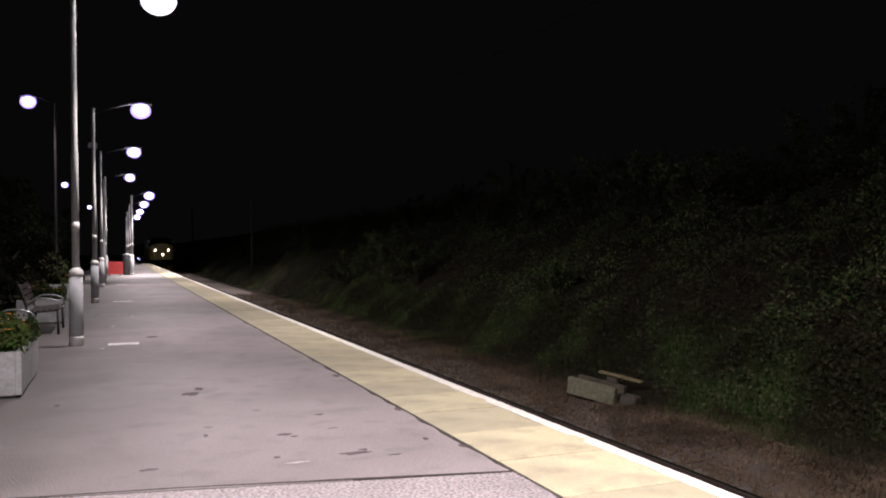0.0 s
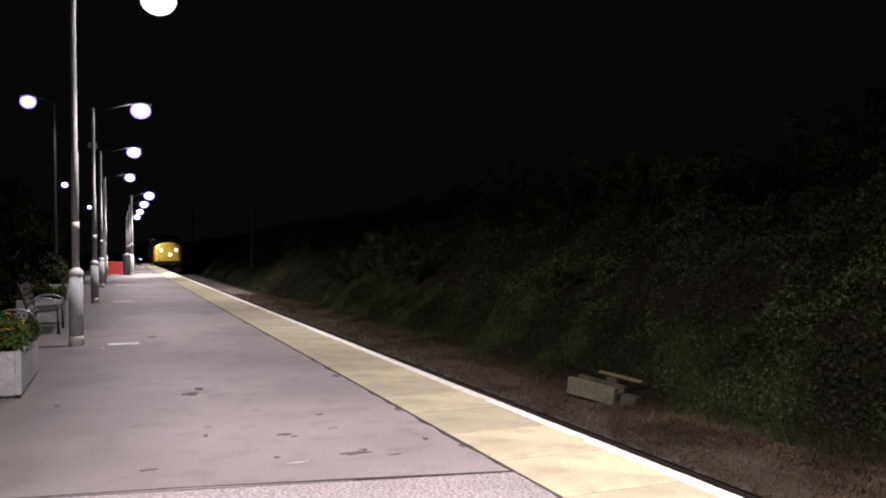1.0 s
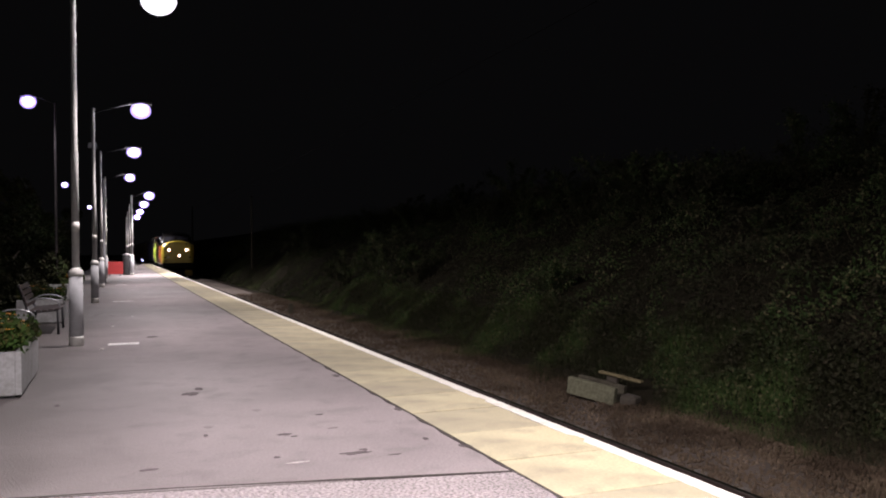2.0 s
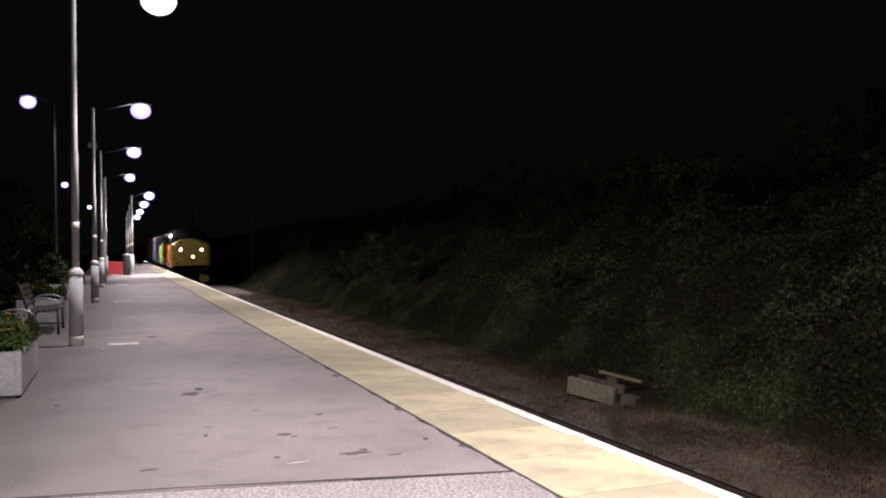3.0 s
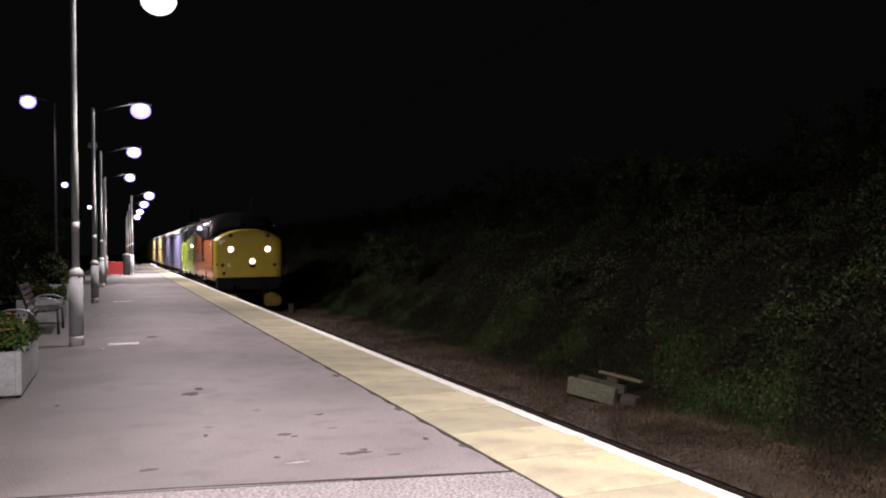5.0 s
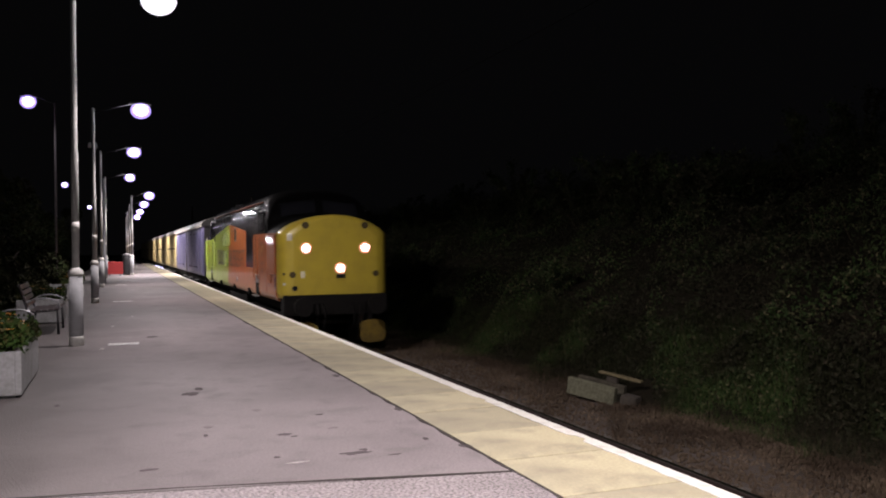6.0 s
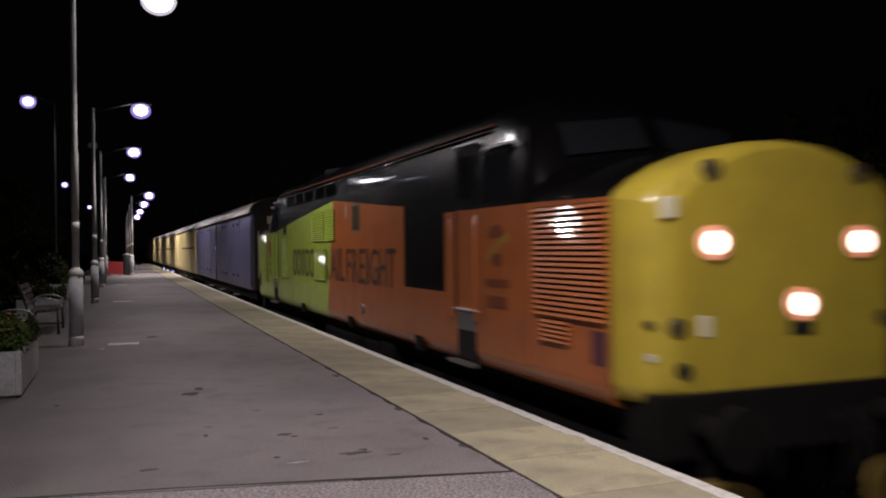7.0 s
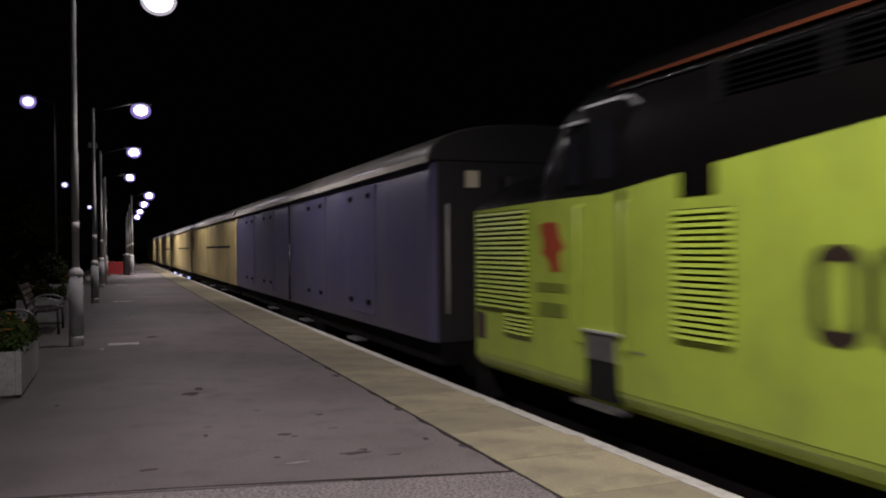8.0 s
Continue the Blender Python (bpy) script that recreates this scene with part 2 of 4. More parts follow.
def add_tube(bm, a, b, r0, r1=None, n=12, cap=True, mat=0):
    a, b = Vector(a), Vector(b)
    r1 = r0 if r1 is None else r1
    q = (b - a).to_track_quat("Z", "Y")
    rings = []
    for c, r in ((a, r0), (b, r1)):
        rings.append([bm.verts.new(c + q @ Vector((r * math.cos(2 * math.pi * i / n), r * math.sin(2 * math.pi * i / n), 0))) for i in range(n)])
    for i in range(n):
        f = bm.faces.new((rings[0][i], rings[0][(i + 1) % n], rings[1][(i + 1) % n], rings[1][i]))
        f.smooth, f.material_index = True, mat
    if cap:
        bm.faces.new(rings[0][::-1]).material_index = mat
        bm.faces.new(rings[1]).material_index = mat
    return bm


def tube(a, b, r0, r1=None, n=12):
    return add_tube(bmesh.new(), a, b, r0, r1, n)


def lathe(profile, n=16):
    """A turned solid round z from rows of (radius, height)."""
    bm = bmesh.new()
    rings = [[bm.verts.new((r * math.cos(2 * math.pi * i / n), r * math.sin(2 * math.pi * i / n), z)) for i in range(n)] for r, z in profile]
    for a, b in zip(rings, rings[1:]):
        for i in range(n):
            bm.faces.new((a[i], a[(i + 1) % n], b[(i + 1) % n], b[i])).smooth = True
    bm.faces.new(rings[0][::-1])
    bm.faces.new(rings[-1])
    return bm


def prism(points, x0, x1):
    """A slab between x0 and x1 whose outline is given as (y, z)."""
    bm = bmesh.new()
    a = [bm.verts.new((x0, y, z)) for y, z in points]
    b = [bm.verts.new((x1, y, z)) for y, z in points]
    bm.faces.new(a)
    bm.faces.new(b[::-1])
    n = len(points)
    for i in range(n):
        bm.faces.new((a[i], b[i], b[(i + 1) % n], a[(i + 1) % n]))
    bmesh.ops.recalc_face_normals(bm, faces=bm.faces)
    return bm


def loft(rings, smooth=True):
    """A closed skin through rings of points."""
    bm = bmesh.new()
    vs = [[bm.verts.new(p) for p in ring] for ring in rings]
    n = len(rings[0])
    for a, b in zip(vs, vs[1:]):
        for i in range(n):
            bm.faces.new((a[i], a[(i + 1) % n], b[(i + 1) % n], b[i])).smooth = smooth
    bm.faces.new(vs[0][::-1])
    bm.faces.new(vs[-1])
    bmesh.ops.recalc_face_normals(bm, faces=bm.faces)
    return bm


def leaf_mesh(name, centres, size, mat, rng, droop=0.5):
    """Many small folded leaves, one pair of faces each."""
    n = len(centres)
    c = np.asarray(centres, float)
    s = size * rng.uniform(0.6, 1.4, (n, 1))
    u = rng.normal(size=(n, 3))
    u /= np.linalg.norm(u, axis=1, keepdims=True)
    w = rng.normal(size=(n, 3))
    w -= (w * u).sum(1, keepdims=True) * u
    w /= np.linalg.norm(w, axis=1, keepdims=True)
    k = np.cross(u, w)
    pts = np.stack([c - u * s, c + w * s * 0.55 + k * s * 0.25, c + u * s, c - w * s * 0.55 + k * s * 0.25], 1).reshape(-1, 3)
    faces = []
    for i in range(n):
        o = 4 * i
        faces.append((o, o + 1, o + 2))
        faces.append((o, o + 2, o + 3))
    me = bpy.data.meshes.new(name)
    me.from_pydata(pts.tolist(), [], faces)
    me.materials.append(mat)
    return me


# ---- ground, platform, track ----
def bank_height(x, y):
    """The cutting side: ballast level near the track, then a rising slope."""
    t = max(0.0, x - 4.75 - 0.25 * math.sin(y * 0.35) - 0.2 * math.sin(y * 0.9 + 1))
    h = bank_floor - 0.02 + 6.2 * (1 - math.exp(-t / 7.0)) + 0.25 * noise.noise(Vector((x * 0.6, y * 0.6, 0))) * min(1, t)
    return h


def build_ground():
    bm = bmesh.new()
    xs = [-600, -200, -60, -20, -9, -5.7, 0.15, 2.2, 3.0, 3.6] + [4.0 + 0.45 * i for i in range(34)] + [24, 40, 90, 250, 600]
    ys = [-600, -200, -60, -20] + [-10 + 1.2 * i for i in range(125)] + [160, 200, 300, 600]
    rows = []
    for y in ys:
        row = []
        for x in xs:
            if x < 0.1:
                z = -1.25
            elif x < 4.0:
                z = bank_floor + 0.025 * noise.noise(Vector((x, y, 3)))
            else:
                z = bank_height(x, y)
            row.append(bm.verts.new((x, y, z)))
        rows.append(row)
    for a, b in zip(rows, rows[1:]):
        for i in range(len(xs) - 1):
            f = bm.faces.new((a[i], a[i + 1], b[i + 1], b[i]))
            f.smooth = True
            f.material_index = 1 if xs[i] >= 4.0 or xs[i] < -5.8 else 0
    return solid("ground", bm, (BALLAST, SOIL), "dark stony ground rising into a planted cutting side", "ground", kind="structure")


PLATFORM_END = 104.0
STRIP = 0.957


def slab_xy(points, z0, z1):
    """A flat slab with the outline (x, y)."""
    bm = bmesh.new()
    lo = [bm.verts.new((x, y, z0)) for x, y in points]
    hi = [bm.verts.new((x, y, z1)) for x, y in points]
    bm.faces.new(lo[::-1])
    bm.faces.new(hi)
    n = len(points)
    for i in range(n):
        bm.faces.new((lo[i], lo[(i + 1) % n], hi[(i + 1) % n], hi[i]))
    bmesh.ops.recalc_face_normals(bm, faces=bm.faces)
    return bm


def build_platform():
    xe = -STRIP - 0.012
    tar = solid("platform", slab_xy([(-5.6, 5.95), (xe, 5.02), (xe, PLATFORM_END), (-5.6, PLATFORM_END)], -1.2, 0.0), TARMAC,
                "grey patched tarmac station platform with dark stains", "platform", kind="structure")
    near = solid("platform_near", slab_xy([(-5.6, -14), (xe, -14), (xe, 4.985), (-5.6, 5.915)], -1.2, 0.002), CONCRETE_NEAR,
                 "pale coarse asphalt section of the platform", "platform", kind="structure")
    solid("platform_joint", slab_xy([(-5.6, 5.92), (-4.2, 5.66), (-3.0, 5.465), (-2.1, 5.25), (xe, 4.99), (xe, 5.02), (-2.0, 5.258), (-3.1, 5.49), (-4.3, 5.69), (-5.6, 5.955)], -1.2, 0.004), JOINT,
          "dark bitumen-filled joint across the platform", "joint", kind="structure")
    rng = random.Random(5)
    ys = [-14 + 0.25 * k for k in range(int((PLATFORM_END + 14) / 0.25))]
    edge = [(xe - 0.004 - 0.032 * rng.random() ** 2.5 - 0.006 * (1 + noise.noise(Vector((0, y * 0.7, 1)))), y) for y in ys] + [(xe + 0.008, y) for y in reversed(ys)]
    solid("coping_joint", slab_xy(edge, -1.2, 0.0045), JOINT, "dark uneven joint between tarmac and coping", "joint", kind="structure")
    wall = solid("platform_wall", box(-STRIP - 0.02, -0.06, -14.0, PLATFORM_END, -1.2, -0.1), BRICK,
                 "dark brick platform face below the coping", "wall", kind="structure")
    return tar, near, wall


def build_coping():
    strip = thing("coping", "yellow-painted coping slabs with a white edge line along the track", "platform edge", kind="structure")
    slab = mesh_of("coping_slab", box(-STRIP, -0.004, 0.004, 0.904, -0.088, 0.0, 0.008), SLAB)
    rng = random.Random(12)
    lines = []
    for k in range(7):
        steps = 14
        inner = [(-0.128 + rng.uniform(-0.007, 0.007) + (rng.uniform(0.02, 0.07) if k in (2, 5) and 4 < q < 8 else 0), 0.908 * q / steps) for q in range(steps + 1)]
        outer = [(-0.012 - rng.uniform(0, 0.008), 0.908 * q / steps) for q in range(steps, -1, -1)]
        lines.append(mesh_of("edge_line", slab_xy(inner + outer, 0.0, 0.004), WHITE_LINE))
    n = int((PLATFORM_END + 12) / 0.91)
    for i in range(n):
        y = -12 + i * 0.91
        s = new("slab", slab)
        s.parent, s.location = strip, (0, y, random.uniform(-0.003, 0.003))
        w = new("edge_line", lines[rng.randrange(7)])
        w.parent, w.location = strip, (0, y, 0.004)
    return strip


def build_track():
    track = thing("railway_track", "single railway track of worn steel rails on ballast", "track", kind="structure")
    for sx in (-0.7525, 0.7525):
        bm = bmesh.new()
        x = TRACK_X + sx
        add_box(bm, x - 0.07, x + 0.07, -60, 400, RAIL_Z - 0.155, RAIL_Z - 0.135)
        add_box(bm, x - 0.01, x + 0.01, -60, 400, RAIL_Z - 0.135, RAIL_Z - 0.04)
        add_box(bm, x - 0.036, x + 0.036, -60, 400, RAIL_Z - 0.04, RAIL_Z - 0.004)
        add_box(bm, x - 0.03, x + 0.03, -60, 400, RAIL_Z - 0.004, RAIL_Z, mat=1)
        part("rail", bm, (RAIL, RAIL_TOP), track)
    sl = mesh_of("sleeper", box(TRACK_X - 1.25, TRACK_X + 1.25, 0, 0.26, RAIL_Z - 0.34, RAIL_Z - 0.155, 0.02), SLEEPER)
    for i in range(190):
        o = new("sleeper", sl)
        o.parent, o.location = track, (random.uniform(-0.02, 0.02), -8 + i * 0.65, 0)
    return track


build_ground()
build_platform()
build_coping()
build_track()


def swept(points, r, n=8):
    """One bent rod through the points."""
    bm = bmesh.new()
    pts = [Vector(p) for p in points]
    rings = []
    for i, p in enumerate(pts):
        d = pts[min(i + 1, len(pts) - 1)] - pts[max(i - 1, 0)]
        q = d.to_track_quat("Z", "Y")
        rings.append([bm.verts.new(p + q @ Vector((r * math.cos(2 * math.pi * k / n), r * math.sin(2 * math.pi * k / n), 0))) for k in range(n)])
    for c, d in zip(rings, rings[1:]):
        best = min(range(n), key=lambda s: sum((c[k].co - d[(k + s) % n].co).length for k in range(n)))
        for k in range(n):
            bm.faces.new((c[k], c[(k + 1) % n], d[(k + 1 + best) % n], d[(k + best) % n])).smooth = True
    bm.faces.new(rings[0])
    bm.faces.new(rings[-1])
    bmesh.ops.recalc_face_normals(bm, faces=bm.faces)
    return bm


# ---- lamps ----
def ball(at, size):
    bm = bmesh.new()
    bmesh.ops.create_uvsphere(bm, u_segments=20, v_segments=12, radius=1.0, matrix=Matrix.LocRotScale(at, None, size))
    for f in bm.faces:
        f.smooth = True
    return bm


def platform_lamp(x, y, height, arm, halo, swell, core):
    """A platform lamp: stout base, slim column, arm over the platform, lantern."""
    lamp = thing("street_lamp", "grey steel platform lamp with a stout base and lit lantern", "street lamp", (x, y, 0), "platform lamps")
    h = height
    part("base", lathe([(0.104, 0), (0.104, 1.1)], 20), POST_GREY, lamp)
    part("foot_band", lathe([(0.109, 0), (0.109, 0.13), (0.106, 0.15)], 20), POST_WHITE, lamp, "white painted band")
    part("collar", lathe([(0.109, 1.09), (0.113, 1.12), (0.105, 1.17), (0.07, 1.2), (0.058, 1.22)], 20), POST_WHITE, lamp, "white conical collar")
    part("column", lathe([(0.056, 1.18), (0.054, 3.0), (0.045, 3.04), (0.042, h), (0.02, h + 0.02)], 14), COLUMN, lamp)
    part("number_band", lathe([(0.058, 1.78), (0.058, 1.93)], 14), POST_WHITE, lamp, "pale band")
    part("arm", tube((0, 0, h - 0.1), (arm - 0.25, 0, h + 0.18), 0.02, 0.018, 10), LANTERN, lamp)
    bm = bmesh.new()
    add_box(bm, arm - 0.34, arm + 0.3, -0.12, 0.12, h + 0.16, h + 0.25, 0.025)
    lantern = part("lantern", bm, LANTERN, lamp)
    # added shell: the lamp's bloom put into a glowing surface
    part("halo", ball((arm, 0, h), (0.28 * swell, 0.25 * swell, 0.23 * swell)), halo, lantern, "see-through shell that paints the lamp's halo").visible_shadow = False
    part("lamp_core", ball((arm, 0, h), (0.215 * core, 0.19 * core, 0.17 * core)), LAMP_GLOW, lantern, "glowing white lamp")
    return lamp


def lamp_light(name, at, watts, colour, cone, tilt=0):
    data = bpy.data.lights.new(name, "SPOT")
    data.energy, data.color, data.shadow_soft_size = watts, colour, 0.15
    data.spot_size, data.spot_blend = radians(cone), 0.7
    ob = new(name, data)
    ob.matrix_basis = Matrix.Translation(at) @ pose(0, 0, 0, 0, -tilt, 0)
    return ob


LAMPS = [(-4.0, y, 5.5, 1.27) for y in (-10.5, 2.2, 14.35, 25.8, 36.8, 49.6)] + [(-2.58, y, 4.8, 1.0) for y in (54.3, 64.6, 77.0, 89.0)]
made = {}
for lx, ly, lh, la in LAMPS:
    for reach, power, tilt, cone in ((5, 1.18, 5, 168), (20, 0.5, 24, LAMP_CONE), (30, 0.56, LAMP_TILT, 142), (40, 0.8, LAMP_TILT, 134), (50, 1.1, 15, 126), (60, 1.3, 12, 122), (99, 0.9, 11, 112)):
        if ly < reach:
            break
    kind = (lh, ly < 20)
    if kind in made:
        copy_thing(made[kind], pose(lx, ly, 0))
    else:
        made[kind] = platform_lamp(lx, ly, lh, la, HALO if ly < 20 else VIOLET_HALO, 1.0 if ly < 50 else 1.15, 1.0 if ly < 20 else 0.78)
    lamp_light("lamp_light", (lx + la, ly, lh - 0.3), LAMP_WATTS * power, (1.0, 0.9, 0.915), cone, tilt)


def carpark_lamp(x, y, h):
    lamp = thing("street_lamp", "tall slim car park lamp with a lit bluish lantern", "street lamp", (x, y, -1.25), "car park lamps")
    z = h + 1.25
    part("column", lathe([(0.09, 0), (0.085, 1.2), (0.04, 1.3), (0.028, z)], 12), DARK_COLUMN, lamp)
    part("arm", tube((0, 0, z - 0.04), (-0.55, 0, z + 0.17), 0.02, 0.02, 8), LANTERN, lamp)
    lantern = part("lantern", box(-1.05, -0.5, -0.13, 0.13, z + 0.14, z + 0.22, 0.02), LANTERN, lamp)
    # added shell that paints the bluish bloom round the core
    part("halo", ball((-0.8, 0, z), (0.25, 0.24, 0.23)), VIOLET_HALO, lantern, "see-through shell that paints a bluish halo").visible_shadow = False
    part("lamp_core", ball((-0.8, 0, z), (0.17, 0.15, 0.15)), LAMP_GLOW_BLUE, lantern, "glowing bluish lamp")
    return lamp


for lx, ly, lh in [(-5.98, 30.7, 6.4), (-6.9, 68.3, 6.4), (-6.2, 102.6, 6.4)]:
    carpark_lamp(lx + 0.7, ly, lh)
    lamp_light("lamp_light", (lx - 0.1, ly, lh - 0.3), CARPARK_WATTS, (0.85, 0.85, 1.0), 130)


# ---- train ----
HALF = 1.35


def body_ring(u, half, bottom, shoulder, top, n=12, tuck=0.1, flat=1.2, square=0.8, arch=0.9):
    """One cross-section: tucked-in skirt, flat sides, rounded roof."""
    lean = min(0.1, 0.2 * max(0.0, shoulder - 2.95))
    low = shoulder - 5.0 * lean if lean else shoulder
    side = [(-(half - tuck), bottom), (-half, max(flat, bottom + 0.02)), (-half, low - 0.05)]
    for q in (0.25, 0.5, 0.75, 1.0):
        side.append((-(half - lean * q * q), low + (shoulder - low) * q if lean else low - 0.04 + 0.04 * q))
    w = half - lean
    arc = []
    for i in range(1, n):
        a = math.pi * i / n
        arc.append((-w * math.copysign(abs(math.cos(a)) ** square, math.cos(a)), shoulder + (top - shoulder) * math.sin(a) ** arch))
    pts = side + arc + [(-x, z) for x, z in reversed(side)]
    return [(x, u, z) for x, z in pts]


def sharp(bm, degrees=35):
    """Keeps the edges crisp where faces turn by more than the angle."""
    for e in bm.edges:
        if len(e.link_faces) == 2 and e.calc_face_angle(0) > radians(degrees):
            e.smooth = False
    return bm


def grille(name, parent, u0, u1, z0, z1, count, slat_mat, x):
    """A louvred opening: dark backing and proud slats, each one a piece."""
    sg = -1 if x < 0 else 1
    # flat backing; the opening's shade is put into its near-black colour
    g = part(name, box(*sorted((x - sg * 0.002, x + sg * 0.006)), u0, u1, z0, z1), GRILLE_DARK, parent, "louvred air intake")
    step = (z1 - z0) / count
    bm = bmesh.new()
    a = x + sg * 0.004
    b = x + sg * 0.034
    pts = [(a, step * 0.84), (b - sg * 0.0105, step * 0.72), (b, step * 0.24), (a, step * 0.1)]
    r0 = [bm.verts.new((p, u0, q)) for p, q in pts]
    r1 = [bm.verts.new((p, u1, q)) for p, q in pts]
    bm.faces.new(r0)
    bm.faces.new(r1[::-1])
    for i in range(4):
        bm.faces.new((r0[i], r1[i], r1[(i + 1) % 4], r0[(i + 1) % 4]))
    bmesh.ops.recalc_face_normals(bm, faces=bm.faces)
    me = mesh_of("slat", bm, slat_mat)
    for i in range(count):
        o = new("slat", me)
        o.parent, o.location = g, (0, 0, z0 + i * step)
    return g


def wheelset(car, u, r):
    ws = part("wheelset", tube((-0.69, 0, 0), (0.69, 0, 0), 0.08), WHEEL, car)
    ws.matrix_basis = pose(0, u, r - 0.085)
    for sx in (-1, 1):
        ring = [(sx * 0.66, r + 0.028), (sx * 0.685, r + 0.03), (sx * 0.695, r), (sx * 0.82, r - 0.004), (sx * 0.825, r - 0.06), (sx * 0.79, r - 0.08), (sx * 0.77, r * 0.4), (sx * 0.8, r * 0.28), (sx * 0.86, r * 0.25), (sx * 0.862, 0.02)]
        bm = bmesh.new()
        n = 28
        rows = [[bm.verts.new((x, q * math.cos(2 * math.pi * i / n), q * math.sin(2 * math.pi * i / n))) for i in range(n)] for x, q in ring]
        for c, d in zip(rows, rows[1:]):
            for i in range(n):
                bm.faces.new((c[i], c[(i + 1) % n], d[(i + 1) % n], d[i])).smooth = True
        bm.faces.new(rows[0])
        bm.faces.new(rows[-1])
        bmesh.ops.recalc_face_normals(bm, faces=bm.faces)
        part("wheel", bm, WHEEL, ws)
    return ws


def skirt(u0, u1, sx, mat, parent):
    """The painted bottom edge that curls in under the side."""
    bm = bmesh.new()
    rows = []
    for u in (u0, u1):
        rows.append([bm.verts.new((sx * (HALF + 0.006) - sx * d, u, z)) for d, z in ((0.0, 1.22), (0.012, 1.16), (0.045, 1.09), (0.1, 1.04), (0.13, 1.05), (0.03, 1.2))])
    n = len(rows[0])
    for i in range(n):
        bm.faces.new((rows[0][i], rows[0][(i + 1) % n], rows[1][(i + 1) % n], rows[1][i]))
    bm.faces.new(rows[0])
    bm.faces.new(rows[1][::-1])
    bmesh.ops.recalc_face_normals(bm, faces=bm.faces)
    return part("skirt", bm, mat, parent)


def ring_mark(x0, x1, y0, y1, z0, z1, stroke):
    """A plain rounded frame, as thick as the paint."""
    bm = bmesh.new()
    rows = []
    for inset in (0.0, stroke):
        c = 0.12 - inset * 0.6
        a0, a1, b0, b1 = y0 + inset, y1 - inset, z0 + inset, z1 - inset
        pts = [(a0 + c, b0), (a1 - c, b0), (a1 - c * 0.3, b0 + c * 0.3), (a1, b0 + c), (a1, b1 - c), (a1 - c * 0.3, b1 - c * 0.3), (a1 - c, b1), (a0 + c, b1), (a0 + c * 0.3, b1 - c * 0.3), (a0, b1 - c), (a0, b0 + c), (a0 + c * 0.3, b0 + c * 0.3)]
        for x in (x0, x1):
            rows.append([bm.verts.new((x, y, z)) for y, z in pts])
    n = 12
    for a, b in ((0, 1), (2, 3), (0, 2), (1, 3)):
        for i in range(n):
            bm.faces.new((rows[a][i], rows[a][(i + 1) % n], rows[b][(i + 1) % n], rows[b][i]))
    bmesh.ops.recalc_face_normals(bm, faces=bm.faces)
    return bm


def letter(char, face, u0, u1, z0, z1, sx):
    """One capital of the built-in font, fitted to its place on the side."""
    curve = bpy.data.curves.new("letter_curve", "FONT")
    curve.body, curve.extrude, curve.offset, curve.resolution_u = char, 0.5, 0.006, 4
    holder = bpy.data.objects.new("letter_holder", curve)
    me = bpy.data.meshes.new_from_object(holder)
    bm = bmesh.new()
    bm.from_mesh(me)
    bpy.data.objects.remove(holder)
    bpy.data.curves.remove(curve)
    bpy.data.meshes.remove(me)
    lo = [min(v.co[k] for v in bm.verts) for k in range(3)]
    hi = [max(v.co[k] for v in bm.verts) for k in range(3)]
    for v in bm.verts:
        a, c, d = [(v.co[k] - lo[k]) / max(1e-6, hi[k] - lo[k]) for k in range(3)]
        along = u1 + (u0 - u1) * a if sx < 0 else u0 + (u1 - u0) * a
        v.co = (face[0] + (face[1] - face[0]) * d, along, z0 + (z1 - z0) * c)
    for f in bm.faces:
        f.material_index = 0
    bmesh.ops.recalc_face_normals(bm, faces=bm.faces)
    return bm


MOVING = []
WHEELS = []
LOCO_LEN = 17.5


def bogie_at(car, c, axles, half, r):
    bogie = part("bogie", box(-0.8, 0.8, c - 0.35, c + 0.35, 0.42, 0.8, 0.04), UNDER, car)
    for sx in (-1, 1):
        bm = bmesh.new()
        add_box(bm, sx * 1.05 - 0.06, sx * 1.05 + 0.06, c - half, c + half, 0.52, 0.76, 0.03)
        for k in axles:
            add_box(bm, sx * 1.1 - 0.1, sx * 1.1 + 0.1, c + k - 0.18, c + k + 0.18, 0.24, 0.62, 0.03)
            for d in (-0.36, 0.36):
                add_tube(bm, (sx * 1.1, c + k + d, 0.4), (sx * 1.1, c + k + d, 0.66), 0.08, n=10)
        part("bogie_frame", bm, UNDER, bogie)
        for k in axles:
            bm = tube((sx * 1.2, c + k, 0.45), (sx * 1.225, c + k, 0.45), 0.1, n=14)
            part("axle_box_cover", bm, BARE, bogie, "worn metal axle box cover")
    for k in axles:
        WHEELS.append((wheelset(car, c + k, r), c + k, r))
    return bogie


